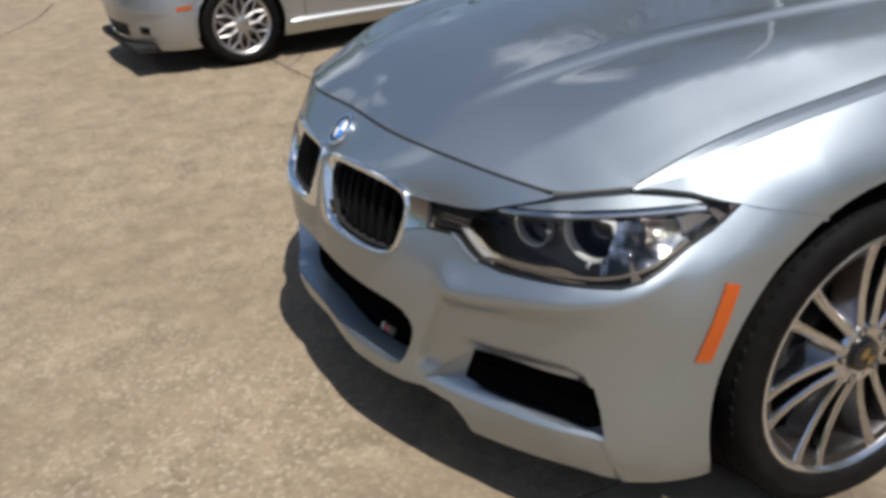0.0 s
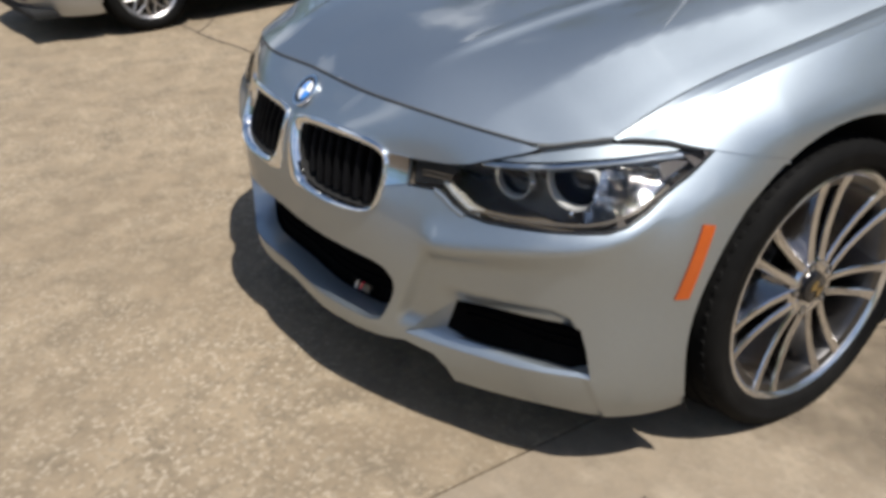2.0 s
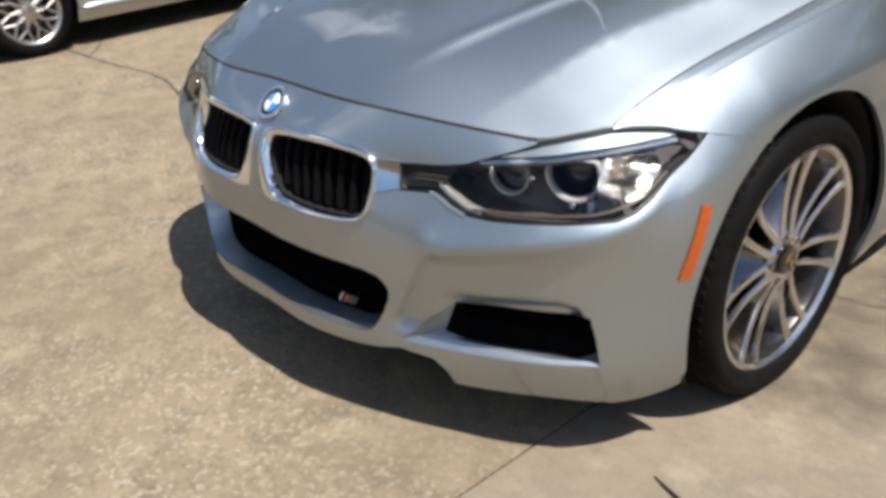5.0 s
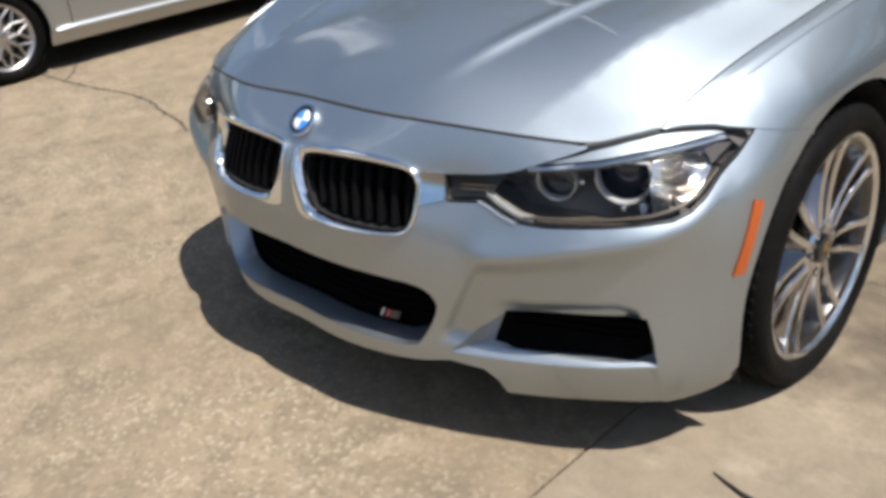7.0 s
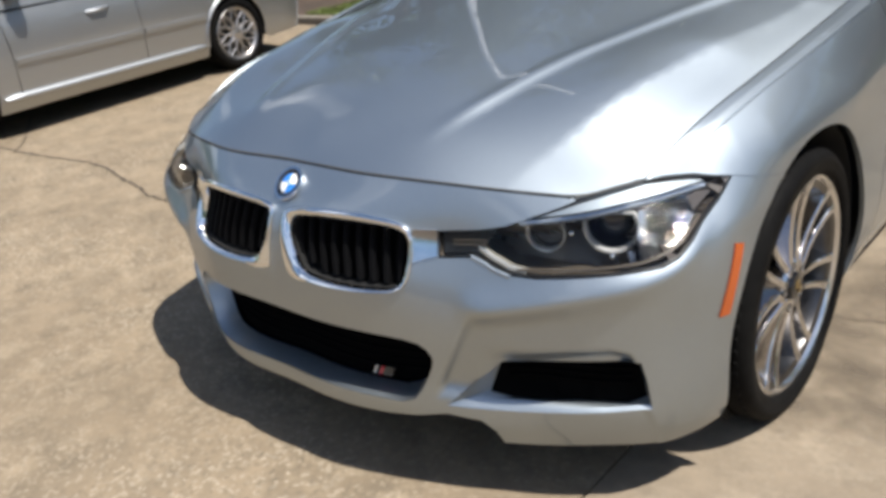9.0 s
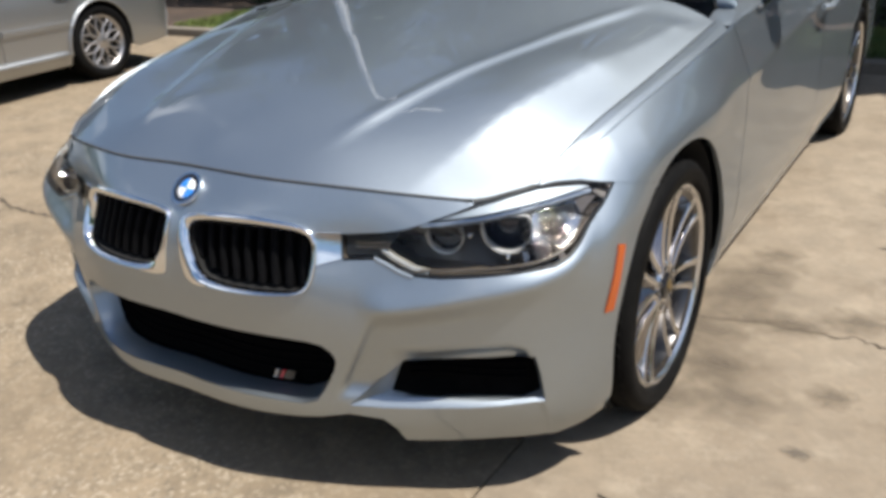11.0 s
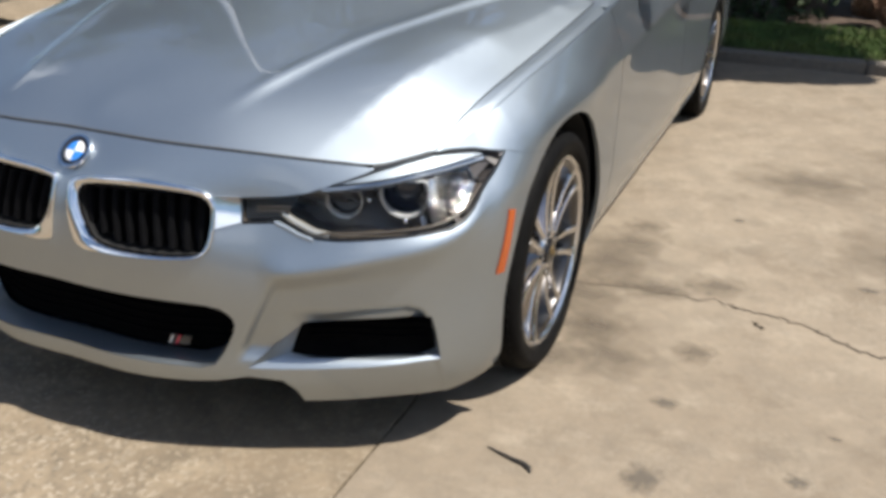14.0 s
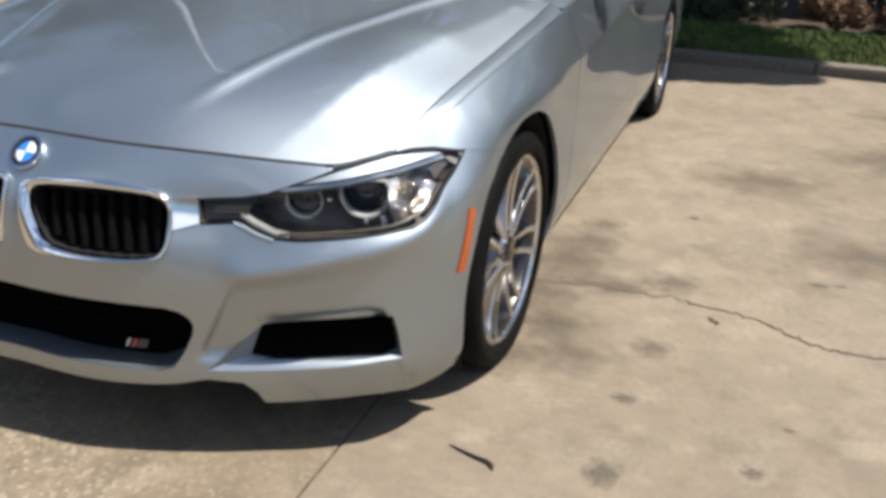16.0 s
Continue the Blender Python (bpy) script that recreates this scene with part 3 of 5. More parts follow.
SLAT = material("slat_black", (0.004, 0.004, 0.0045), rough=0.6, vary=0.2, scale=50, specular=0.05)
MESH = material("intake_mesh", (0.003, 0.003, 0.0032), rough=0.9, vary=0.2, scale=60, specular=0.02)
for side in (1, -1):
    grille = part("kidney_grille", sheet(mirrored(side, KIDNEY_OUT), 0.055), DARK, car, "black grille with a bright chrome surround")
    n = 120
    o, q = np.array(spread(KIDNEY_OUT, n)), np.array(spread(KIDNEY_IN, n))
    rings = [CAR.off(*(o * (1 - t) + q * t).T, -h) for t, h in ((-.02, -.012), (0, .003), (.10, .0075), (.30, .0095), (.60, .0085), (.85, .005), (1.0, -.001), (1.015, -.012))]
    bm = loft([[tuple(p) for p in ring] for ring in rings])
    bmesh.ops.recalc_face_normals(bm, faces=bm.faces)
    part("chrome_frame", bm if side > 0 else flipped(bm), CHROME, grille, "polished chrome surround")
    rings = [CAR.off(*(q * (1 - t) + o * t).T, h) for t, h in ((-.015, .011), (.0, .03), (.03, .056))]
    bm = loft([[tuple(p) for p in ring] for ring in rings])
    part("sleeve", bm if side > 0 else flipped(bm), DARK, grille)
    ear = fold(patch(CAR, EAR, (), 0.008, -0.004, turn=0), 0.02)
    part("chrome_ear", ear if side > 0 else flipped(ear), CHROME, grille)
    for k in range(9):
        a = 0.062 + k * 0.0352
        lean = 0.010 * (1 - k / 8)
        zs = np.linspace(0.512 if k > 1 else 0.527 + .02 * (1 - k), 0.627, 9)
        bow = 0.012 * np.sin(np.linspace(0, math.pi, 9))
        line = [(a - lean * (z - .57) / .06, z) for z in zs]
        bm = bar_on_skin(line, 0.020, 0.0075, 0.03)
        part("slat", bm if side > 0 else flipped(bm), SLAT, grille)
    # Side vent in the bumper.
    bm = duct(VENT_EDGE, VENT_IN, 0.022, 0.0)
    part("vent_duct", bm if side > 0 else flipped(bm), SILVER, bumper, sharp=30)
    vent = part("side_vent", sheet(mirrored(side, VENT_IN), 0.0215), MESH, car, "black slatted bumper vent")
    for k in range(4):
        z = 0.302 + 0.018 * k
        bm = bar_on_skin([(a, z + .006 * (a - .55)) for a in np.linspace(.565, .832, 8)], 0.012, 0.003, 0.010)
        part("slat", bm if side > 0 else flipped(bm), MESH, vent)
    # Amber side marker.
    marker = [(1.006, .434), (1.034, .431), (1.079, .566), (1.053, .573)]
    bm = fold(patch(CAR, marker, (), 0.01, -0.003, turn=0), 0.008)
    part("side_marker", bm if side > 0 else flipped(bm), AMBER, car, "orange reflector marker")

# Wide lower intake with a painted lip below it.
inner = [(a * 0.975, z + (0.012 if z < 0.27 else -0.002)) for a, z in INTAKE]
bm = duct(INTAKE, inner, 0.058, 0.004)
for f in bm.faces:
    c = f.calc_center_median()
    f.material_index = 1 if c.z > .36 and abs(c.x) < .36 else 0
part("intake_duct", bm, [SILVER, MESH], bumper)
part("intake_throat", duct(inner, [(a * .99, z) for a, z in inner], 0.078, 0.058), MESH, bumper)
intake = part("lower_grille", sheet(INTAKE, 0.075), MESH, car, "black lower air intake grille")
for k in range(6):
    z = 0.285 + 0.019 * k
    half_w = float(np.interp(z, [.28, .345, .372], [.372, .40, .396]))
    part("slat", bar_on_skin([(a, z) for a in np.linspace(-half_w, half_w, 31)], 0.066, 0.003, 0.010), MESH, intake)


def on_skin(a, z, lift=0.0):
    """The pose of a flat thing that lies on the skin, its z axis outwards and its y axis up."""
    p, n = CAR.at(a, z)[0], CAR.normal(a, z)[0]
    n = Vector(n)
    x = Vector((0, 0, 1)).cross(n).normalized()
    y = n.cross(x)
    m = Matrix((x, y, n)).transposed().to_4x4()
    return Matrix.Translation(Vector(p) + n * lift) @ m


def disc(r0, r1, z0, z1, start=0, end=360, n=48):
    """A flat ring, or a part of one, raised from z0 to z1."""
    k = max(3, round(n * abs(end - start) / 360))
    closed = abs(end - start) >= 360
    ang = [radians(start + (end - start) * i / k) for i in range(k + (0 if closed else 1))]
    r0 = max(r0, 1e-4)
    rings = [[(r * math.cos(t), r * math.sin(t), z) for r, z in ((r0, z0), (r1, z0), (r1, z1 - .15 * (z1 - z0)), (r1 - .1 * (r1 - r0), z1), (r0, z1))] for t in ang]
    if closed:
        rings.append(rings[0])
    bm = loft(rings, closed=True)
    bmesh.ops.remove_doubles(bm, verts=bm.verts, dist=1e-6)
    bmesh.ops.recalc_face_normals(bm, faces=bm.faces)
    return bm


def placed(bm, m):
    bmesh.ops.transform(bm, matrix=m, verts=bm.verts)
    return bm


at = on_skin(0.006, 0.6755, 0.001)
roundel = part("roundel", placed(disc(.0345, .0415, 0, .0075), at), CHROME, car, "round blue and white roundel with a chrome rim")
part("black_ring", placed(disc(.0245, .0345, 0, .0052), at), GLOSS_BLACK, roundel)
for k in range(4):
    part("quarter", placed(disc(0, .0242, 0, .0060, k * 90 + 0.5, k * 90 + 89.5), at), (BLUE, WHITE)[k % 2 == 0], roundel)
at = Matrix.Translation(CAR.off([.258], [.279], 0.050)[0]) @ on_skin(.258, .285).to_3x3().to_4x4() @ pose(0, 0, 0, 0, 0, 0)
badge = part("grille_badge", placed(box((.050, .020, .006), (0, 0, -.002), .002), at), GLOSS_BLACK, car, "small badge with coloured stripes")
for k, (w, mat_) in enumerate(((.006, LAMP_RING), (.006, BLACK), (.008, RED), (.022, LAMP_GREY))):
    x = (-.020, -.012, -.004, .014)[k]
    bm = box((w, .021, .007), (x, 0, 0), .001)
    for v in bm.verts:
        v.co.x += v.co.y * 0.45
    part("stripe", placed(bm, at), mat_, badge)

# ---- headlights ----
LAMP = LAMP_TOP + LAMP_LOW[::-1]


def inset(poly, by):
    """A closed line moved inwards by a small distance."""
    p = np.array(poly, float)
    t = np.roll(p, -1, axis=0) - np.roll(p, 1, axis=0)
    t /= np.linalg.norm(t, axis=1)[:, None]
    n = np.stack([-t[:, 1], t[:, 0]], 1)
    area = np.sum(p[:, 0] * np.roll(p[:, 1], -1) - np.roll(p[:, 0], -1) * p[:, 1])
    return [tuple(q) for q in p + n * by * (1 if area > 0 else -1)]


LAMP_INNER = inset(LAMP, .0026)


def lamp_bowl(side):
    """The dark bowl behind the lens, deeper in its middle."""
    bm = patch(CAR, LAMP, (), 0.012, 0.0, turn=0)
    rim = {v for v in bm.verts if v.is_boundary}
    edge = np.array([tuple(v.co) for v in rim])
    for v in bm.verts:
        if v not in rim:
            d = float(np.min(np.linalg.norm(edge - np.array(v.co), axis=1)))
            v.co -= v.normal * min(0.115 if v.co.x < .76 else .05, 0.012 + d * 4.5)
        else:
            v.co -= v.normal * 0.004
    bm.normal_update()
    for f in bm.faces:
        c = f.calc_center_median()
        f.material_index = 1 if .725 < c.x < .81 and c.z < .655 else 2 if c.x > .80 else 0
    return bm if side > 0 else flipped(bm)


def ring_lamp(center, aim, radius, flat, mats, parent, side):
    """A projector: a lens deep in a dark sleeve with a pale ring round it, cut flat at its top."""
    aim = Vector(aim).normalized()
    x = Vector((0, 0, 1)).cross(aim).normalized()
    y = aim.cross(x)
    m = Matrix.Translation(center) @ Matrix((x, y, aim)).transposed().to_4x4()

    def d_line(r, n=44):
        return [(r * math.cos(t), min(r * math.sin(t), r * flat)) for t in (2 * math.pi * k / n for k in range(n))]
    rings = []
    for r, z in ((1.0, -.012), (1.015, -.002), (.985, .004), (.91, .003), (.87, -.004), (.86, -.016)):
        rings.append([(p[0], p[1], z) for p in d_line(radius * r)])
    bm = placed(loft(rings), m)
    bmesh.ops.recalc_face_normals(bm, faces=bm.faces)
    ring = part("lamp_ring", bm if side > 0 else flipped(bm), mats[0], parent, "pale light ring")
    rings = [[(p[0], p[1], z) for p in d_line(radius * r)] for r, z in ((.87, -.010), (.80, -.03), (.74, -.05))]
    bm = placed(loft(rings, caps=False), m)
    part("lamp_sleeve", bm if side > 0 else flipped(bm), mats[1], parent)
    prof = [(radius * .72 * math.sin(t), -.05 + radius * .45 * math.cos(t)) for t in np.linspace(0.001, math.pi / 2, 9)]
    bm = lathe([(z, r) for r, z in prof], 32)
    bmesh.ops.transform(bm, matrix=m @ Matrix(((0, 1, 0, 0), (0, 0, 1, 0), (1, 0, 0, 0), (0, 0, 0, 1))), verts=bm.verts)
    bmesh.ops.recalc_face_normals(bm, faces=bm.faces)
    part("projector_lens", bm if side > 0 else flipped(bm), mats[2], parent)


LENS_DARK = material("projector_glass", (0.02, 0.022, 0.026), rough=0.04, vary=0.1, scale=40, coat=1.0)
TURN = material("turn_lamp_amber", (0.075, 0.066, 0.060), rough=0.15, vary=0.1, scale=60, coat=0.6)
TRIM = material("lamp_trim", (0.68, 0.66, 0.60), rough=0.22, metal=0.7, vary=0.05, scale=60)
BROW = material("lamp_brow", (0.55, 0.60, 0.66), rough=0.12, metal=0.6, vary=0.05, scale=60)
for side in (1, -1):
    lamp = part("headlight", lamp_bowl(side), [LAMP_GREY, REFLECTOR, TURN], car, "clear headlight with twin ring projectors")
    gasket = fold(patch(CAR, LAMP, [LAMP_INNER], 0.006, 0.0015, turn=0), 0.02)
    part("gasket", gasket if side > 0 else flipped(gasket), BLACK, lamp)
    lens = patch(CAR, LAMP_INNER, (), 0.014, 0.0005, turn=0)
    lens_ob = part("lens", lens if side > 0 else flipped(lens), GLASS, lamp, "clear curved lens")
    lens_ob.visible_shadow = False
    aim = (0.36, -0.93, 0.02)
    ring_lamp((.574, .226, .603), aim, .040, .55, (LAMP_RING, GLOSS_BLACK, LENS_DARK), lamp, side)
    ring_lamp((.697, .268, .624), aim, .054, .58, (LAMP_RING, GLOSS_BLACK, LENS_DARK), lamp, side)
    # Small chrome spheres added where the sun glints on the lamp bezels.
    for spot, size in (((.702, .262, .566), .007), ((.637, .222, .617), .006)):
        bead = bmesh.new()
        bmesh.ops.create_uvsphere(bead, u_segments=12, v_segments=8, radius=size)
        bmesh.ops.translate(bead, vec=spot, verts=bead.verts)
        part("bezel_stud", bead if side > 0 else flipped(bead), CHROME, lamp, "small chrome bead added for a sun glint")
    mirror_bowl = sheet([(.852, .590), (.885, .590), (.925, .604), (.965, .629), (.995, .648), (.985, .672), (.94, .674), (.87, .668), (.855, .63)], 0.022, 0.007)
    part("reflector_bowl", mirror_bowl if side > 0 else flipped(mirror_bowl), REFLECTOR, lamp, "bright faceted chrome reflector")
    amber = sheet([(.992, .652), (1.03, .668), (1.05, .678), (1.02, .681), (.988, .676)], 0.016, 0.008)
    part("turn_lamp", amber if side > 0 else flipped(amber), TURN, lamp, "dark amber turn lamp")
    brow = bar_on_skin([(a, float(np.interp(a, [.60, .70, .83, .93, 1.06], [.650, .662, .675, .682, .690]))) for a in np.linspace(.60, 1.04, 18)], 0.014, 0.0045, 0.02)
    part("light_brow", brow if side > 0 else flipped(brow), BROW, lamp)
    cover = sheet([(.64, .661), (.684, .672), (.73, .683), (.81, .695), (.897, .703), (.95, .702), (1.01, .699), (1.035, .694), (.93, .686), (.83, .679), (.70, .666)], 0.004, 0.008)
    part("top_cover", cover if side > 0 else flipped(cover), SILVER, lamp)
    slash = bar_on_skin([(.517, .598), (.545, .583), (.585, .568), (.62, .564)], 0.010, 0.0065, 0.02)
    # Raised bar of body paint, added to draw the bumper's highlight along the gasket.
    flange = bar_on_skin([(.505, .580), (.53, .572), (.555, .561), (.59, .552)], -.0025, .0042, .012)
    part("flange", flange if side > 0 else flipped(flange), SILVER, bumper)
    part("trim_slash", slash if side > 0 else flipped(slash), TRIM, lamp)
    low = bar_on_skin([(a, float(np.interp(a, [.6, .74, .86, .93, 1.0], [.566, .577, .587, .606, .643]))) for a in np.linspace(.60, 1.0, 14)], 0.009, 0.003, 0.02)
    part("lower_trim", low if side > 0 else flipped(low), LAMP_GREY, lamp)
    inner_panel = sheet([(.440, .622), (.52, .631), (.56, .637), (.53, .60), (.516, .590), (.442, .583)], 0.010, 0.01)
    part("inner_panel", inner_panel if side > 0 else flipped(inner_panel), BLACK, lamp)
    for z in (.600, .608):
        rib = bar_on_skin([(a, z + .05 * (a - .47)) for a in np.linspace(.462, .535, 5)], 0.007, 0.0016, 0.004)
        part("rib", rib if side > 0 else flipped(rib), LAMP_GREY, lamp)

# ---- wheels ----
TYRE_R, RIM_R, HUB_H = 0.327, 0.259, 0.313


def pressed(bm):
    """A tyre flattened where it carries the car, its wall bulging a little there."""
    for v in bm.verts:
        sag = max(0.0, -v.co.z - .23) / .09
        if v.co.x > -.05:
            v.co.x += .007 * min(1.0, sag) * (1 if math.hypot(v.co.y, v.co.z) < TYRE_R - .004 else .5)
        v.co.z = max(v.co.z, -HUB_H + .001)
    return bm


def make_wheel(parent, name="wheel"):
    """A wheel with its outer face towards +x, its centre at the origin."""
    rim = lathe([(-.20, RIM_R - .012), (-.20, RIM_R - .03), (-.03, RIM_R - .035), (-.012, RIM_R - .028), (-.006, RIM_R - .012), (-.001, RIM_R - .008), (.002, RIM_R - .002), (0, RIM_R + .002), (-.008, RIM_R + .003)], 72)
    wheel = part(name, rim, ALLOY_DARK, parent, "polished double-spoke alloy wheel", sharp=30)
    part("rim_lip", lathe([(-.028, RIM_R - .020), (-.014, RIM_R - .018), (-.006, RIM_R - .012), (.0005, RIM_R - .008), (.0035, RIM_R - .003), (.0015, RIM_R + .003), (-.006, RIM_R + .004)], 72), ALLOY, wheel)
    tread = []
    prof = [(-.215, RIM_R - .01), (-.226, RIM_R + .02), (-.224, TYRE_R - .018), (-.212, TYRE_R - .004), (-.19, TYRE_R)]
    for g in (-.165, -.125, -.085, -.045):
        prof += [(g - .006, TYRE_R), (g - .005, TYRE_R - .007), (g + .005, TYRE_R - .007), (g + .006, TYRE_R)]
    prof += [(-.018, TYRE_R - .001), (-.002, TYRE_R - .007), (.008, TYRE_R - .017), (.0135, TYRE_R - .030), (.0125, TYRE_R - .032), (.013, RIM_R + .020), (.008, RIM_R + .009), (.002, RIM_R + .004), (-.01, RIM_R - .004)]
    part("tyre", pressed(lathe(prof, 96)), RUBBER, wheel, "black low-profile tyre", sharp=50)
    # Tread blocks along the outer shoulder.
    blocks = bmesh.new()
    for k in range(70):
        t = 2 * math.pi * k / 70
        bm = box((.026, .017, .006), (-.021, 0, TYRE_R - .0042), .0015, 1)
        for v in bm.verts:
            v.co.z -= max(0.0, v.co.x + .006) * .55
        placed(bm, Matrix.Rotation(t, 4, "X"))
        blocks = joined(blocks, bm) if k else bm
    tagged(part("tread", pressed(blocks), RUBBER, wheel), kind="stuff")
    # Seven pairs of ribs, each pair nearly parallel.
    ribs = {}
    for k in range(14):
        sgn = 1 if k % 2 else -1
        if sgn not in ribs:
            rings = []
            for r, apart, w, x, d in ((.046, .0150, .0100, -.011, .040), (.075, .0185, .0092, -.016, .052), (.12, .0228, .0088, -.019, .066), (.17, .0275, .0092, -.017, .070), (.21, .0312, .0105, -.012, .064), (.232, .0340, .0125, -.007, .050), (.246, .0375, .0165, -.004, .036)):
                mid_ = sgn * apart
                inner_w, outer_w = (1.25, 2.3) if sgn > 0 else (2.3, 1.25)
                sec = [(x - d, -w * inner_w), (x - .012, -w * 1.15), (x - .003, -w), (x - .0005, -w * .72), (x - .0018, 0), (x - .0005, w * .72), (x - .003, w), (x - .012, w * 1.15), (x - d, w * outer_w)]
                rings.append([(px, r, mid_ + q) for px, q in sec])
            bm = loft(rings, caps=True)
            bmesh.ops.recalc_face_normals(bm, faces=bm.faces)
            ob = part("spoke", bm, SPOKE, wheel, sharp=28)
            ribs[sgn] = ob.data
        else:
            ob = new("spoke", ribs[sgn])
            ob.parent = wheel
        ob.matrix_basis = Matrix.Rotation(radians(88 + 360 / 7 * (k // 2)), 4, "X")
    part("hub", lathe([(-.05, .068), (-.020, .067), (-.013, .060), (-.013, .040), (-.016, .034)], 40), SPOKE, wheel)
    part("hub_cap", lathe([(-.018, .036), (-.006, .034), (-.003, .028), (-.002, .001)], 32), GLOSS_BLACK, wheel, "dark round hub cap")
    for k in range(2):
        at_ = Matrix.Translation((-.0025, 0, 0)) @ Matrix.Rotation(radians(90), 4, "Y")
        part("cap_mark", placed(disc(0, .020, 0, .002, k * 180, k * 180 + 90, 32), at_), GOLD, wheel)
    for k in range(5):
        t = radians(67 + 36 + 72 * k)
        part("lug_bolt", placed(lathe([(-.03, .011), (-.012, .011), (-.010, .008), (-.018, .006), (-.018, .001)], 12), Matrix.Translation((0, .053 * math.cos(t), .053 * math.sin(t)))), STEEL, wheel)
    part("brake_disc", lathe([(-.13, .06), (-.13, .165), (-.105, .165), (-.105, .085), (-.075, .08), (-.072, .05), (-.072, .01)], 48), STEEL, wheel)
    caliper = bmesh.new()
    rings = []
    for t in np.linspace(radians(150), radians(215), 9):
        c, s = math.cos(t), math.sin(t)
        rings.append([(x, r * c, r * s) for x, r in ((-.15, .12), (-.075, .12), (-.068, .13), (-.068, .168), (-.078, .182), (-.15, .182))])
    bm = loft(rings, caps=True)
    bmesh.ops.recalc_face_normals(bm, faces=bm.faces)
    part("brake_caliper", bm, LAMP_GREY, wheel)
    return wheel


def wheel_pose(x, y, z, side):
    return Matrix.Translation((x * side, y, z)) @ (Matrix.Identity(4) if side > 0 else Matrix.Rotation(math.pi, 4, "Z"))


first_wheel = make_wheel(car)
first_wheel.matrix_basis = wheel_pose(.884, .778, HUB_H, 1)
for y, side in ((.778, -1), (3.586, 1), (3.586, -1)):
    copy_thing(first_wheel, wheel_pose(.884, y, HUB_H, side))

# Wheel housings and the dark underside.
for y in (.776, 3.586):
    for side in (1, -1):
        rings = []
        for t in np.linspace(radians(-12), radians(207), 27):
            c, s = math.cos(t), math.sin(t)
            rings.append([(side * x, y + r * c, HUB_Z + r * s) for x, r in ((.875, .382), (.85, .376), (.60, .376), (.60, .06))])
        part("wheel_housing", loft(rings, closed=False), DARK, car)
for name, size, where in (("underbody", (1.14, 3.95, .12), (0, 2.40, .245)), ("floor_pan", (1.66, 1.95, .10), (0, 2.18, .215)), ("rear_tray", (1.5, .5, .14), (0, 4.25, .30)),
                          ("front_tray", (.80, .34, .07), (0, .29, .225)), ("radiator", (.95, .10, .40), (0, .26, .42)), ("engine", (1.10, .95, .36), (0, .86, .50)), ("bulkhead", (1.4, .08, .55), (0, 1.36, .58))):
    part(name, box(size, where, .02), DARK, car)
# Hidden boxes added to keep light from leaking into the bumper corners' shadow.
for side in (1, -1):
    part("corner_tray", placed(box((.24, .14, .05), (0, 0, 0), .01), Matrix.Translation((side * .705, .318, .205)) @ Matrix.Rotation(side * radians(45), 4, "Z")), DARK, car)
    part("corner_tray", placed(box((.34, .22, .05), (0, 0, 0), .01), Matrix.Translation((side * .57, .37, .215)) @ Matrix.Rotation(side * radians(28), 4, "Z")), DARK, car)

# ---- cabin, rear and small fittings ----
def cabin_side(y, z):
    """Half the width of the cabin at a height."""
    return float(np.interp(z, [.88, .95, 1.1, 1.25, 1.36, 1.42], [.875, .845, .765, .69, .62, .45]))


def span(rows, n=14, bow=0.0):
    """A sheet across the car through rows of (y, z, half width, drop at the ends, sweep back at the ends)."""
    rings = []
    for y, z, half, drop, sweep in rows:
        rings.append([(half * u, y + sweep * u * u, z - drop * u * u) for u in np.linspace(-1, 1, 2 * n + 1)])
    bm = loft(rings, closed=False)
    return bm


part("windscreen", fold(span([(1.20, .985, .72, .02, .20), (1.45, 1.13, .68, .03, .16), (1.72, 1.27, .62, .035, .12), (1.98, 1.375, .57, .04, .08)]), .006), WINDOW, car, "dark tinted windscreen")
part("roof", fold(span([(1.985, 1.378, .57, .04, .08), (2.3, 1.415, .57, .045, .04), (2.8, 1.42, .57, .05, 0), (3.3, 1.385, .55, .05, -.03), (3.5, 1.355, .53, .05, -.05)]), .02), SILVER, car)
part("rear_window", fold(span([(3.51, 1.352, .53, .05, -.05), (3.8, 1.22, .60, .05, -.08), (4.06, 1.07, .66, .05, -.1)]), .006), WINDOW, car, "dark tinted rear window")
part("boot_lid", fold(span([(4.065, 1.065, .70, .06, -.08), (4.3, 1.05, .70, .06, -.08), (4.56, 1.03, .66, .06, -.1), (4.62, .95, .62, .04, -.1), (4.66, .72, .55, .02, -.1)]), .02), SILVER, car)
part("rear_bumper", fold(span([(4.66, .71, .80, .02, -.2), (4.68, .55, .84, .02, -.22), (4.67, .40, .84, .02, -.22), (4.62, .22, .80, .0, -.2)]), .02), SILVER, car)
part("cowl", fold(span([(1.205, .972, .74, .03, .16), (1.33, .985, .72, .03, .18)]), .01), BLACK, car)
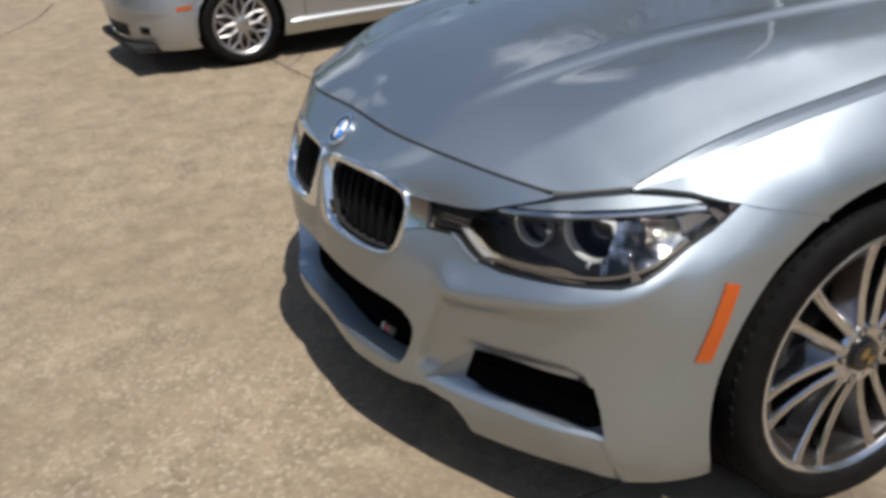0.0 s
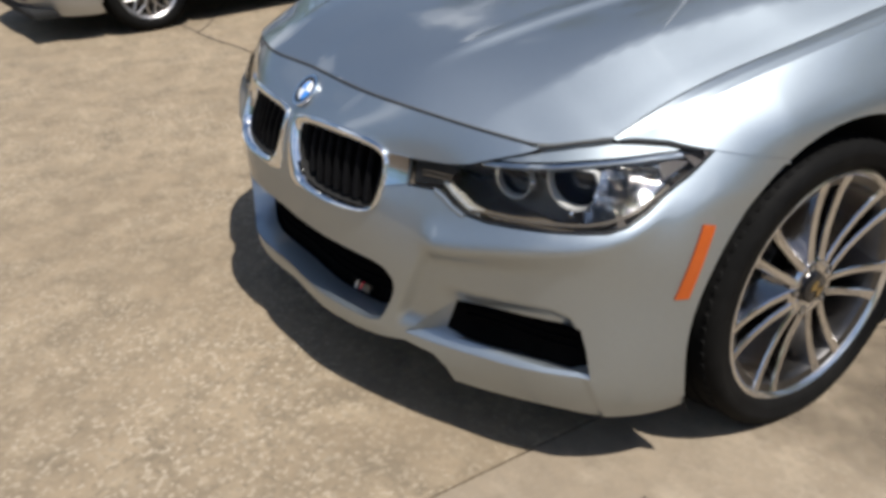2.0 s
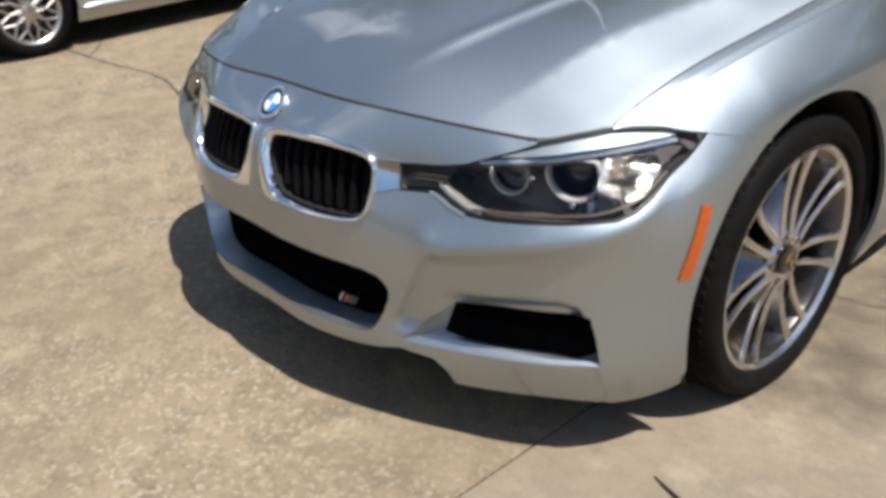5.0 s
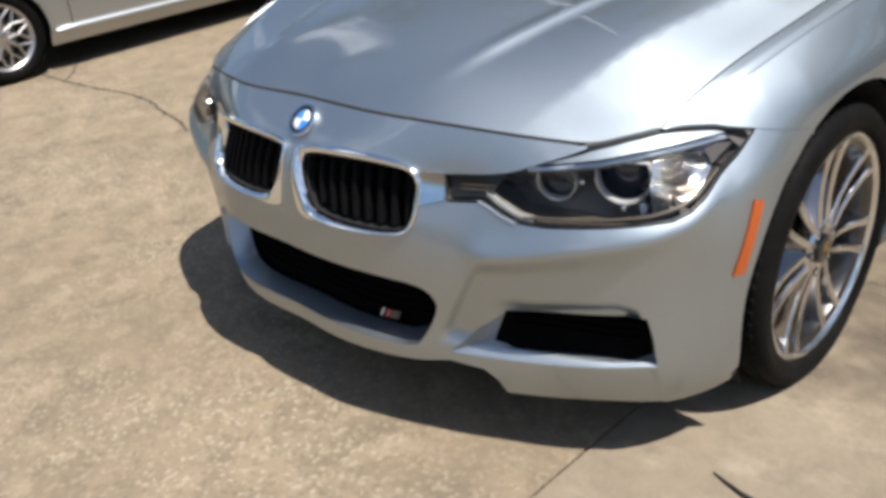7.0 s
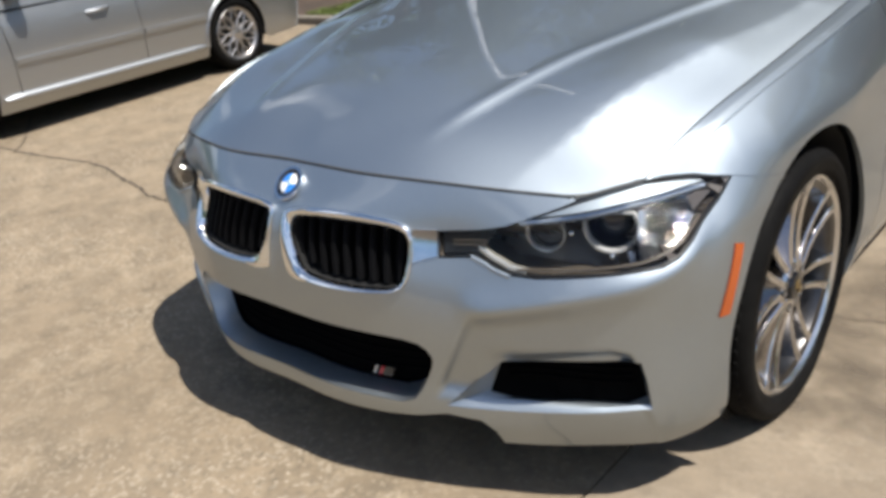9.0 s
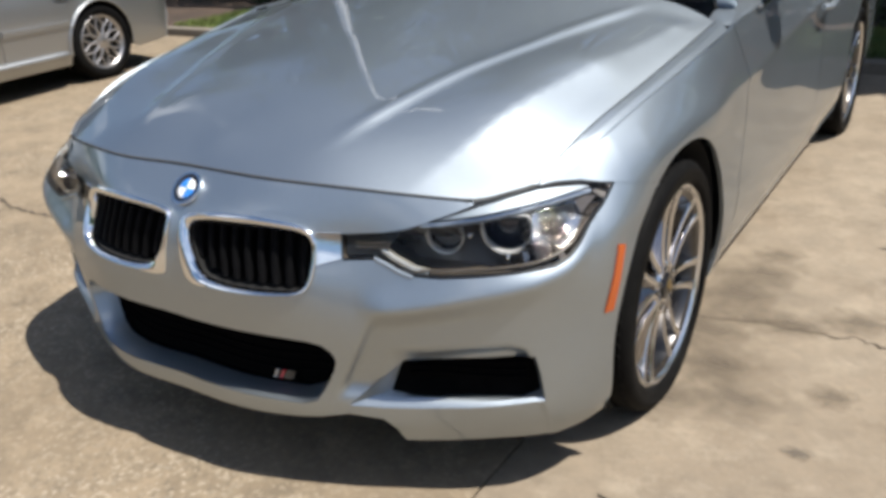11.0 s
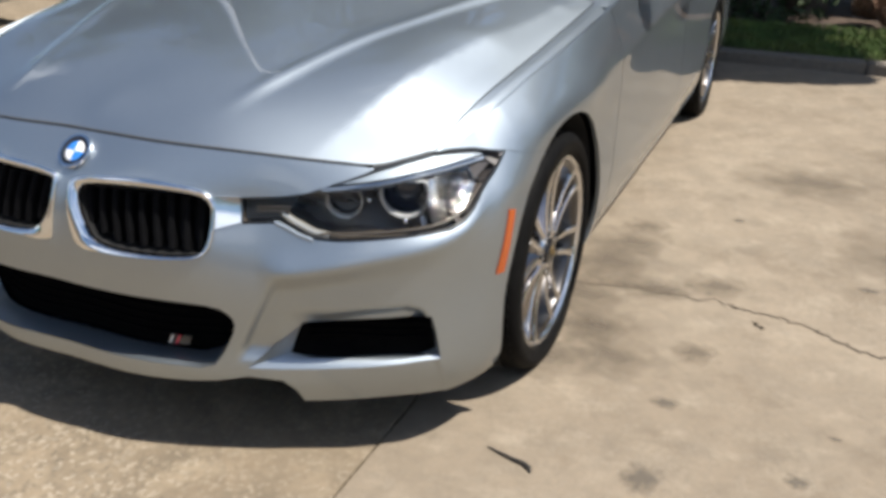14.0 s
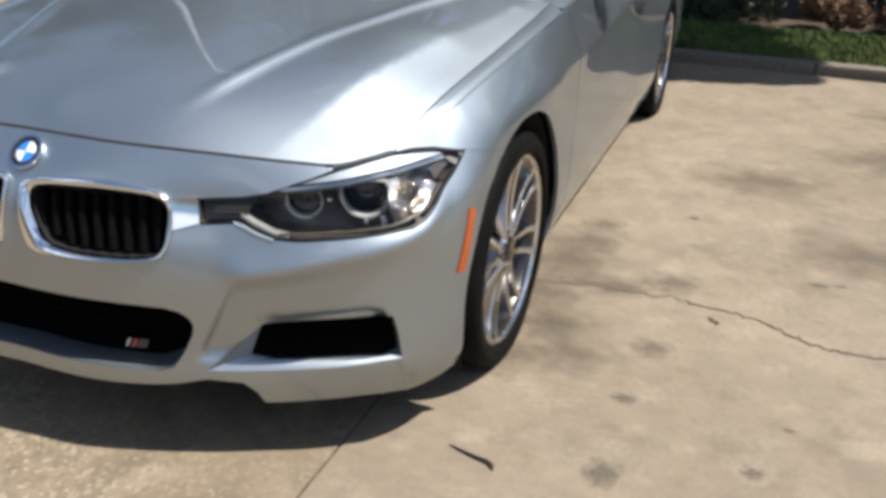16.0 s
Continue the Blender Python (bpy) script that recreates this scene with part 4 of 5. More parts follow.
for side in (1, -1):
    def flank(points, mat_, name, label=""):
        bm = mesh_of([(side * cabin_side(y, z), y, z) for y, z in points], [tuple(range(len(points)))[:: side]])
        return part(name, fold(bm, .004 * 1), mat_, car, label, smooth=False)
    flank([(1.66, .935), (2.48, .955), (2.50, 1.33), (2.25, 1.33), (1.95, 1.22)], WINDOW, "front_window", "dark tinted side window")
    flank([(2.55, .957), (3.45, .97), (3.62, 1.08), (3.35, 1.27), (2.56, 1.33)], WINDOW, "rear_side_window", "dark tinted side window")
    part("front_pillar", tube([(side * .80, 1.38, .925), (side * .735, 1.62, 1.09), (side * .64, 1.92, 1.30), (side * .57, 2.05, 1.375)], .032), SILVER, car)
    part("middle_pillar", tube([(side * .85, 2.52, .94), (side * .75, 2.53, 1.15), (side * .62, 2.54, 1.36)], .03), BLACK, car)
    part("rear_pillar", tube([(side * .80, 4.0, .97), (side * .70, 3.75, 1.15), (side * .58, 3.5, 1.33)], [.07, .07, .05]), SILVER, car)
    part("roof_rail", tube([(side * .57, 2.03, 1.37), (side * .60, 2.3, 1.385), (side * .60, 2.9, 1.38), (side * .57, 3.5, 1.33)], .025), SILVER, car)
    part("waist_trim", tube([(side * .878, 1.46, .913), (side * .872, 2.0, .933), (side * .868, 3.0, .955), (side * .85, 3.9, .972)], .008), CHROME, car)
    shelf = bmesh.new()
    rows = [[(side * x, y, z) for x, z in ((.870, float(belt(y + .647)) - .012), (.860, float(belt(y + .647)) + float(np.interp(y, [.80, .95, 1.2, 1.5], [-.020, -.010, -.004, .002]))), (float(np.interp(y, [.80, .93, 1.0, 1.07, 1.165, 1.24, 1.5], [.868, .846, .836, .824, .805, .78, .78])), float(belt(y + .647)) + float(np.interp(y, [.80, .93, 1.2, 1.5], [-.022, -.012, -.006, .02]))))] for y in np.linspace(1.22, 4.1, 24)]
    part("shoulder", loft(rows if side > 0 else [r[::-1] for r in rows], closed=False), SILVER, car)
    # Door mirror on a short foot.
    rings = []
    for t, w, h in ((0, .02, .02), (.02, .055, .05), (.07, .082, .062), (.13, .085, .060), (.17, .06, .045), (.18, .02, .02)):
        rings.append([(side * (.955 + w * math.cos(q)), 1.56 + t, 1.05 + h * .8 * math.sin(q)) for q in (2 * math.pi * k / 16 for k in range(16))])
    mirror_ob = part("door_mirror", loft(rings if side < 0 else [r[::-1] for r in rings], caps=True), SILVER, car, "silver door mirror")
    part("mirror_foot", tube([(side * .85, 1.66, .945), (side * .92, 1.65, .962), (side * .94, 1.65, 1.02)], [.03, .022, .02]), BLACK, mirror_ob)
    for y in (2.30, 3.30):
        part("door_handle", tube([(side * .915, y, .80), (side * .935, y + .03, .802), (side * .937, y + .12, .806), (side * .935, y + .19, .808), (side * .915, y + .22, .81)], .012), SILVER, car)
    lamp_rear = tube([(side * .80, 4.42, .84), (side * .74, 4.55, .84), (side * .60, 4.63, .84)], [.05, .06, .05])
    part("tail_lamp", lamp_rear, TAIL_RED, car, "red tail lamp")
for x0, x1 in ((-.55, .02), (.02, .58)):
    part("wiper", tube([(x0, 1.20, 1.0), ((x0 + x1) / 2, 1.235, 1.012), (x1, 1.27, 1.005)], .008), BLACK, car)

# Dark seals below the shut lines.
edge_line = along(np.array(HOOD_EDGE), np.linspace(0, 1, 50))
crease_line = CAR.at(*np.array(even(rounded(CREASE, 2, False), .02, False)).T)
crease_line = along(crease_line, np.linspace(0, 1, 50))
for sgn in (1, -1):
    part("seal", tube([(sgn * p[0], p[1], p[2] - .0050) for p in edge_line], .0042, 8), DARK, car)
    rows = []
    for p, q in zip(edge_line, crease_line):
        p = p + (.0018, 0, -.0005)
        row = [p - (0, 0, .012)] + [p + (q - p) * t - (0, 0, .0075 * float(np.interp(t, [0, .4, .75, .86, .94, 1], [0, .30, .9, 1, .7, 0]))) for t in np.linspace(0, 1, 17)]
        rows.append([(sgn * v[0], v[1], v[2]) for v in row])
    part("fender_ledge", loft(rows if sgn < 0 else [r[::-1] for r in rows], closed=False), SILVER, car, sharp=50)
line = np.array([p for p in SEAM if p[0] < .73])
line = np.concatenate([line[::-1] * (-1, 1), line[1:]])
part("seal", tube([tuple(p) for p in CAR.off(line[:, 0], line[:, 1], .0046)], .0042, 8), DARK, car)
for sgn in (1, -1):
    line = np.array([(1.096, .6893), (1.14, .6795), (1.18, .6685), (1.22, .655), (1.25, .6435)])
    part("joint_filler", tube([(sgn * p[0], p[1], p[2]) for p in CAR.off(line[:, 0], line[:, 1], .0045)], .004, 6), SILVER, car)

# The far half of the nose stands a little further forward, with its grille closer to the middle.
for ob in car.children_recursive:
    if ob.type != "MESH" or "wheel" in ob.name or ob.matrix_basis != Matrix.Identity(4) or ob in (roundel, badge) or ob.parent in (roundel, badge, first_wheel):
        continue
    for v in ob.data.vertices:
        if v.co.x < 0 and v.co.y < 1.2:
            r, z = -v.co.x, v.co.z
            low = float(smooth_step((.67 - z) / .06))
            wide = (1 - low) * float(smooth_step((.84 - r) / .30)) + low * float(smooth_step((1.0 - r) / .22))
            v.co.y -= .028 * wide * float(smooth_step(r / .30) * smooth_step((1.2 - v.co.y) / .9))
            v.co.x += .029 * float(smooth_step(r / .06) * max(0, 1 - r / .38) * smooth_step((.664 - z) / .03) * smooth_step((z - .45) / .03))


# ---- ground ----
def concrete_material(name, grit):
    """Worn broom-finished concrete: broad stains, streaks, and pale and dark grains of exposed aggregate."""
    m = bpy.data.materials.new(name)
    m.use_nodes = True
    n, l = m.node_tree.nodes, m.node_tree.links
    b = n["Principled BSDF"]
    where = n.new("ShaderNodeTexCoord").outputs["Object"]

    def noise_at(scale, detail=4, rough=0.55, stretch=None):
        tex = n.new("ShaderNodeTexNoise")
        tex.inputs["Scale"].default_value, tex.inputs["Detail"].default_value, tex.inputs["Roughness"].default_value = scale, detail, rough
        if stretch:
            mp = n.new("ShaderNodeMapping")
            mp.inputs["Scale"].default_value = stretch
            mp.inputs["Rotation"].default_value = (0, 0, 0.25)
            l.new(where, mp.inputs["Vector"])
            l.new(mp.outputs[0], tex.inputs["Vector"])
        else:
            l.new(where, tex.inputs["Vector"])
        return tex.outputs["Fac"]

    def ranged(v, lo, hi, out_lo, out_hi):
        r = n.new("ShaderNodeMapRange")
        for i, x in enumerate((lo, hi, out_lo, out_hi)):
            r.inputs[i + 1].default_value = x
        l.new(v, r.inputs[0])
        return r.outputs[0]

    def mixed(fac, a, c):
        x = n.new("ShaderNodeMix")
        x.data_type = "RGBA"
        for sock, v in ((x.inputs[0], fac), (x.inputs[6], a), (x.inputs[7], c)):
            if isinstance(v, tuple):
                sock.default_value = (*v, 1)
            elif isinstance(v, float):
                sock.default_value = v
            else:
                l.new(v, sock)
        return x.outputs[2]

    col = mixed(ranged(noise_at(1.3, 6, .62), .35, .65, 0, 1), (0.196, 0.155, 0.110), (0.258, 0.208, 0.150))
    col = mixed(ranged(noise_at(5.5, 7, 0.70), .42, .66, 0, .26 + .50 * grit), col, (0.112, 0.092, 0.068))
    col = mixed(ranged(noise_at(3.1, 7, 0.68), .52, .74, 0, .42), col, (0.146, 0.126, 0.100))
    col = mixed(ranged(noise_at(17, 6, 0.68), .50, .70, 0, .28), col, (0.110, 0.093, 0.070))
    col = mixed(ranged(noise_at(9, 6, 0.68), .52, .70, 0, .55), col, (0.300, 0.250, 0.186))
    col = mixed(ranged(noise_at(3.3, 7, 0.68), .54, .64, 0, .5 - .22 * grit), col, (0.128, 0.096, 0.064))
    col = mixed(ranged(noise_at(4.6, 7, 0.72), .55, .66, 0, .45), col, (0.305, 0.252, 0.184))
    grains = n.new("ShaderNodeTexVoronoi")
    grains.inputs["Scale"].default_value = 95
    l.new(where, grains.inputs["Vector"])
    speck = n.new("ShaderNodeSeparateColor")
    l.new(grains.outputs["Color"], speck.inputs[0])
    worn = ranged(noise_at(1.1, 4, 0.6), .40, .60, .25 * grit, grit)
    pale = n.new("ShaderNodeMath")
    pale.operation = "MULTIPLY"
    l.new(ranged(speck.outputs[0], .72, .9, 0, .8), pale.inputs[0])
    l.new(worn, pale.inputs[1])
    col = mixed(pale.outputs[0], col, (0.329, 0.286, 0.228))
    dark = n.new("ShaderNodeMath")
    dark.operation = "MULTIPLY"
    l.new(ranged(speck.outputs[1], .74, .92, 0, .42), dark.inputs[0])
    l.new(worn, dark.inputs[1])
    col = mixed(dark.outputs[0], col, (0.098, 0.084, 0.066))
    col = mixed(ranged(noise_at(45, 6, 0.7), .3, .7, 0, .35), col, (0.150, 0.129, 0.100))
    if grit > .5:
        warm = n.new("ShaderNodeVectorMath")
        warm.operation = "MULTIPLY"
        l.new(col, warm.inputs[0])
        warm.inputs[1].default_value = (1.0, .965, .90)
        col = warm.outputs[0]
    l.new(col, b.inputs["Base Color"])
    b.inputs["Roughness"].default_value = 0.88
    b.inputs["Specular IOR Level"].default_value = 0.25
    bump = n.new("ShaderNodeBump")
    bump.inputs["Strength"].default_value, bump.inputs["Distance"].default_value = 0.6, 0.004
    l.new(noise_at(130, 6, 0.7), bump.inputs["Height"])
    bump2 = n.new("ShaderNodeBump")
    bump2.inputs["Strength"].default_value, bump2.inputs["Distance"].default_value = 0.5, 0.02
    l.new(noise_at(7, 4), bump2.inputs["Height"])
    l.new(bump2.outputs[0], bump.inputs["Normal"])
    l.new(bump.outputs[0], b.inputs["Normal"])
    return m


CONCRETE = concrete_material("gritty_concrete", 1.0)
SMOOTH_CONCRETE = concrete_material("smoother_concrete", 0.22)
KERB_CONCRETE = material("kerb_concrete", (.14, .122, .097), rough=.9, vary=.2, scale=30, second=(.14, .12, .095), second_scale=4, bump=.003, bump_scale=90)
SOIL = material("soil", (.040, .028, .020), rough=.95, vary=.35, scale=25, second=(.06, .04, .028), second_scale=3, bump=.02, bump_scale=30)
GRASS = material("grass_blade", (.062, .105, .020), rough=.75, vary=.4, scale=6, second=(.10, .125, .028), second_scale=2.5)
LEAF = material("leaf", (.045, .095, .025), rough=.5, vary=.4, scale=3, second=(.075, .13, .03), second_scale=1.2)
HEDGE_LEAF = material("hedge_leaf", (.020, .034, .014), rough=.8, vary=.4, scale=5, second=(.04, .06, .024), second_scale=1.5)
DRY_LEAF = material("dry_leaf", (.17, .088, .052), rough=.8, vary=.35, scale=9, second=(.17, .10, .055), second_scale=5)
BARK = material("bark", (.10, .075, .055), rough=.9, vary=.35, scale=18, second=(.06, .047, .036), second_scale=6, bump=.02, bump_scale=25)
CRACK = material("crack_dirt", (.075, .058, .042), rough=.95, vary=.4, scale=40)
TWIG = material("dead_leaf", (.022, .019, .016), rough=.8, vary=.3, scale=50)
tagged(part("ground", box((900, 900, .2), (0, 100, -.135)), SOIL, smooth=False), "bare brown earth below the paving", "ground", kind="structure")
JOINT = 0.655
KERB_Y = 5.03
KERB_TURN = radians(2.7)


def slab(x0, x1, y0, y1):
    bm = box((x1 - x0, y1 - y0, .12), ((x0 + x1) / 2, (y0 + y1) / 2, -.06))
    top = [e for e in bm.edges if all(v.co.z > -.01 for v in e.verts)]
    bmesh.ops.bevel(bm, geom=top, offset=.0015, segments=1, affect="EDGES")
    return bm


pavement = tagged(new("pavement"), "sunlit worn beige concrete forecourt with cracks", "pavement", kind="structure")
for x0, x1 in ((-26, JOINT - .0032), (JOINT + .0032, 26)):
    for y0, y1 in ((-22, -8.2), (-8.193, KERB_Y + .06)):
        part("slab", slab(x0, x1, y0, y1), CONCRETE if x0 < 0 else SMOOTH_CONCRETE, pavement, smooth=False)


def crack_line(points, width, wander, seed):
    """A crack: a ragged dark ribbon over the slabs."""
    rnd = random.Random(seed)
    line = [Vector((*p, 0)) for p in rounded(even(points, .12, False), 1, False)]
    fine = []
    for p, q in zip(line, line[1:]):
        for k in range(4):
            fine.append(p.lerp(q, k / 4) + Vector((rnd.gauss(0, wander), rnd.gauss(0, wander), 0)))
    rows = []
    for i, p in enumerate(fine):
        d = (fine[min(i + 1, len(fine) - 1)] - fine[max(i - 1, 0)]).normalized()
        s = Vector((-d.y, d.x, 0)) * width * rnd.uniform(.35, 1.3) * min(1, i / 6 + .1, (len(fine) - 1 - i) / 6 + .1)
        rows.append([tuple(p + s + Vector((0, 0, .0025))), tuple(p - s + Vector((0, 0, .0025)))])
    return loft(rows, closed=False)


for pts, w in (([(.10, 1.10), (.55, 1.17), (.847, 1.226), (.992, 1.271), (1.123, 1.279), (1.285, 1.298), (1.377, 1.278), (1.481, 1.278), (1.566, 1.259), (1.649, 1.205), (1.712, 1.163), (1.804, 1.164), (1.903, 1.177), (2.4, 1.10), (3.3, 1.0)], .0042),
               ([(-4.3, .82), (-3.70, .86), (-3.37, .912), (-3.16, .946), (-2.93, .935), (-2.62, .868), (-2.45, .860), (-2.27, .800), (-2.09, .803), (-1.6, .86), (-1.0, .92)], .0095),
               ([(-4.9, 1.35), (-4.4, 1.1), (-4.1, .95), (-3.9, .80)], .006),
               ([(1.405, 1.215), (1.425, 1.197), (1.445, 1.185)], .0045),
               ([(-9.6, -.62), (-8.3, -.80), (-7.3, -1.13), (-6.2, -1.45)], .012)):
    tagged(part("crack", crack_line(pts, w, .006, len(pts)), CRACK, pavement, smooth=False))


def stain_material(name, base, strength, inner):
    """Oily dirt that fades out towards its edge."""
    m = bpy.data.materials.new(name)
    m.use_nodes = True
    n, l = m.node_tree.nodes, m.node_tree.links
    b = n["Principled BSDF"]
    b.inputs["Base Color"].default_value, b.inputs["Roughness"].default_value = (*base, 1), .75
    where = n.new("ShaderNodeTexCoord").outputs["Object"]
    far = n.new("ShaderNodeVectorMath")
    far.operation = "LENGTH"
    l.new(where, far.inputs[0])
    tex = n.new("ShaderNodeTexNoise")
    tex.inputs["Scale"].default_value, tex.inputs["Detail"].default_value = 2.2, 6
    l.new(where, tex.inputs["Vector"])
    total = n.new("ShaderNodeMath")
    total.operation = "MULTIPLY_ADD"
    l.new(tex.outputs["Fac"], total.inputs[0])
    total.inputs[1].default_value = 1.3
    l.new(far.outputs["Value"], total.inputs[2])
    r = n.new("ShaderNodeMapRange")
    for i, x in enumerate((inner, 1.5, strength, 0)):
        r.inputs[i + 1].default_value = x
    l.new(total.outputs[0], r.inputs[0])
    l.new(r.outputs[0], b.inputs["Alpha"])
    return m


STAIN = stain_material("oil_stain", (.055, .046, .036), .75, .95)
DAMP = stain_material("old_stain", (.075, .058, .040), .8, .72)
for x, y, r, s in ((1.254, .352, .056, 1.2), (1.245, .668, .045, .7), (1.575, .493, .036, .9), (1.734, 1.595, .045, .6), (1.273, 2.023, .03, .7), (1.65, .70, .022, .5), (1.80, 1.62, .03, .5),
                   (.90, 1.42, .20, 1.2), (.94, 1.62, .18, 1.0), (.96, .97, .17, .9), (.88, 1.15, .20, .9), (1.275, 1.40, .12, .9), (1.276, .947, .075, 1.0), (1.10, 1.30, .16, .6),
                   (.88, .74, .15, 1.0), (1.05, .82, .18, .8), (.96, 1.80, .10, .9), (.985, .965, .085, .9), (1.06, 1.285, .19, .16), (1.9, 1.9, .3, .9), (2.3, 4.1, .42, .5), (2.5, 3.5, .5, .5), (1.5, 2.6, .35, .8), (2.1, 3.2, .4, .8)):
    bm = bmesh.new()
    bmesh.ops.create_circle(bm, cap_ends=True, radius=1.0, segments=28)
    ob = part("stain", bm, STAIN if r < .07 else DAMP, pavement, smooth=False)
    ob.matrix_basis = Matrix.Translation((x, y, .0035 + .0002 * (len(bpy.data.objects) % 5))) @ Matrix.Diagonal((r * 1.15, r * s, 1, 1))
    ob.visible_shadow = False

# A dry curled leaf lies on the slab.
pts = [Vector((.896, .306, .004)), Vector((.93, .296, .005)), Vector((.965, .287, .006)), Vector((.995, .283, .006)), Vector((1.012, .273, .005)), Vector((1.018, .262, .004))]
tagged(part("fallen_leaf", tube(pts, [.0015, .003, .004, .0055, .006, .002], 7), TWIG), "dark curled dry leaf on the concrete", "leaf")

# Kerb, verge, planting bed behind.
kerb_at = Matrix.Translation((0, KERB_Y, 0)) @ Matrix.Rotation(KERB_TURN, 4, "Z")
kerb = tagged(new("kerb"), "pale weathered concrete kerb along the verge", "kerb", kind="structure")
kerb.matrix_basis = kerb_at
for k in range(-6, 7):
    bm = box((1.994, .16, .20), (k * 2.0 + .75, .08, -.025), .014, 2)
    part("kerb_stone", bm, KERB_CONCRETE, kerb)
verge = part("verge", box((60, 14, .12), (0, 7.16, .002)), SOIL, smooth=False)
verge.matrix_basis = kerb_at
tagged(verge, "dark soil of the planted verge behind the kerb", "verge", kind="structure")


def blades(x0, x1, y0, y1, count, tall, seed):
    rng = np.random.default_rng(seed)
    x, y = rng.uniform(x0, x1, count), rng.uniform(y0, y1, count)
    h, t, lean = rng.uniform(.5, 1, count) * tall, rng.uniform(0, 2 * math.pi, count), rng.uniform(.1, .7, count)
    w = .004 + .003 * rng.random(count)
    c, s = np.cos(t), np.sin(t)
    base = .060
    p = np.stack([np.stack([x - w * s, y + w * c, np.full(count, base)], 1), np.stack([x + w * s, y - w * c, np.full(count, base)], 1),
                  np.stack([x + h * lean * c * .4 + w * .6 * s, y + h * lean * s * .4 - w * .6 * c, base + h * .65], 1), np.stack([x + h * lean * c, y + h * lean * s, base + h], 1)], 1)
    me = bpy.data.meshes.new("grass")
    me.from_pydata(p.reshape(-1, 3).tolist(), [], [f for i in range(count) for f in ((4 * i, 4 * i + 1, 4 * i + 2), (4 * i, 4 * i + 2, 4 * i + 3))])
    me.materials.append(GRASS)
    return me


grass = new("grass", blades(-6, 6.5, .17, 1.42, 52000, .06, 5))
grass.matrix_basis = kerb_at
tagged(grass, "short green lawn grass behind the kerb", "grass", kind="stuff")


def leaf_cloud(places, size, seed, mat_, name="crown"):
    """Many small bent leaves at the given places."""
    rng = np.random.default_rng(seed)
    k = len(places)
    d = rng.normal(size=(k, 3))
    d /= np.linalg.norm(d, axis=1)[:, None]
    e = np.cross(d, rng.normal(size=(k, 3)))
    e /= np.linalg.norm(e, axis=1)[:, None]
    s = size * rng.uniform(.6, 1.3, k)[:, None]
    up = np.cross(d, e) * s * .15
    p = np.stack([places - d * s, places + e * s * .45 + up, places + d * s, places - e * s * .45 + up], 1)
    me = bpy.data.meshes.new(name)
    me.from_pydata(p.reshape(-1, 3).tolist(), [], [f for i in range(k) for f in ((4 * i, 4 * i + 1, 4 * i + 2), (4 * i, 4 * i + 2, 4 * i + 3))])
    me.materials.append(mat_)
    return me


def bush(label, at, size, count, leaf, mat_, seed, name="hedge_shrub", category="shrub", group=""):
    """A shrub: stems and an uneven cloud of leaves."""
    root = thing(name, label, category, group, at)
    rng = np.random.default_rng(seed)
    lumps = np.stack([rng.uniform(-.42, .42, 16) * size[0], rng.uniform(-.40, .40, 16) * size[1], rng.uniform(.25, .85, 16) * size[2]], 1)
    r = rng.uniform(.22, .34, 16)[:, None] * min(size[0], size[2] * 1.1, size[1] * 1.3)
    which = rng.integers(0, 16, count)
    v = rng.normal(size=(count, 3))
    v /= np.linalg.norm(v, axis=1)[:, None]
    pl = lumps[which] + v * r[which] * rng.uniform(.55, 1.05, count)[:, None] ** .5
    pl[:, 2] = np.abs(pl[:, 2]) * .97 + .02
    crown = new("crown", leaf_cloud(pl, leaf, seed + 1, mat_))
    crown.parent = root
    for k in range(5):
        q = lumps[k]
        part("stem", tube([(q[0] * .2, q[1] * .2, -.02), (q[0] * .6, q[1] * .6, q[2] * .5), tuple(q)], [.02, .015, .008], 6), BARK, root)
    return root


for k in range(9):
    bush("dense dark green clipped shrub on the verge", kerb_at @ Matrix.Translation((-9.4 + 2.0 * k, 2.45 + .2 * math.sin(k * 2.1) + (.35 if k == 6 else 0), .05)), (2.3, 1.5, 1.5 + .2 * math.sin(k * 1.3)), 5200, .06, HEDGE_LEAF, 40 + k, group="shrubs along the verge")
bush("low reddish brown dry fern by the lawn", kerb_at @ Matrix.Translation((2.1, 1.62, .05)), (1.25, .45, .26), 4200, .045, DRY_LEAF, 91, name="dry_shrub")
bush("low reddish brown dry fern by the lawn", kerb_at @ Matrix.Translation((3.2, 1.8, .05)), (.9, .55, .24), 2200, .045, DRY_LEAF, 93, name="dry_shrub")


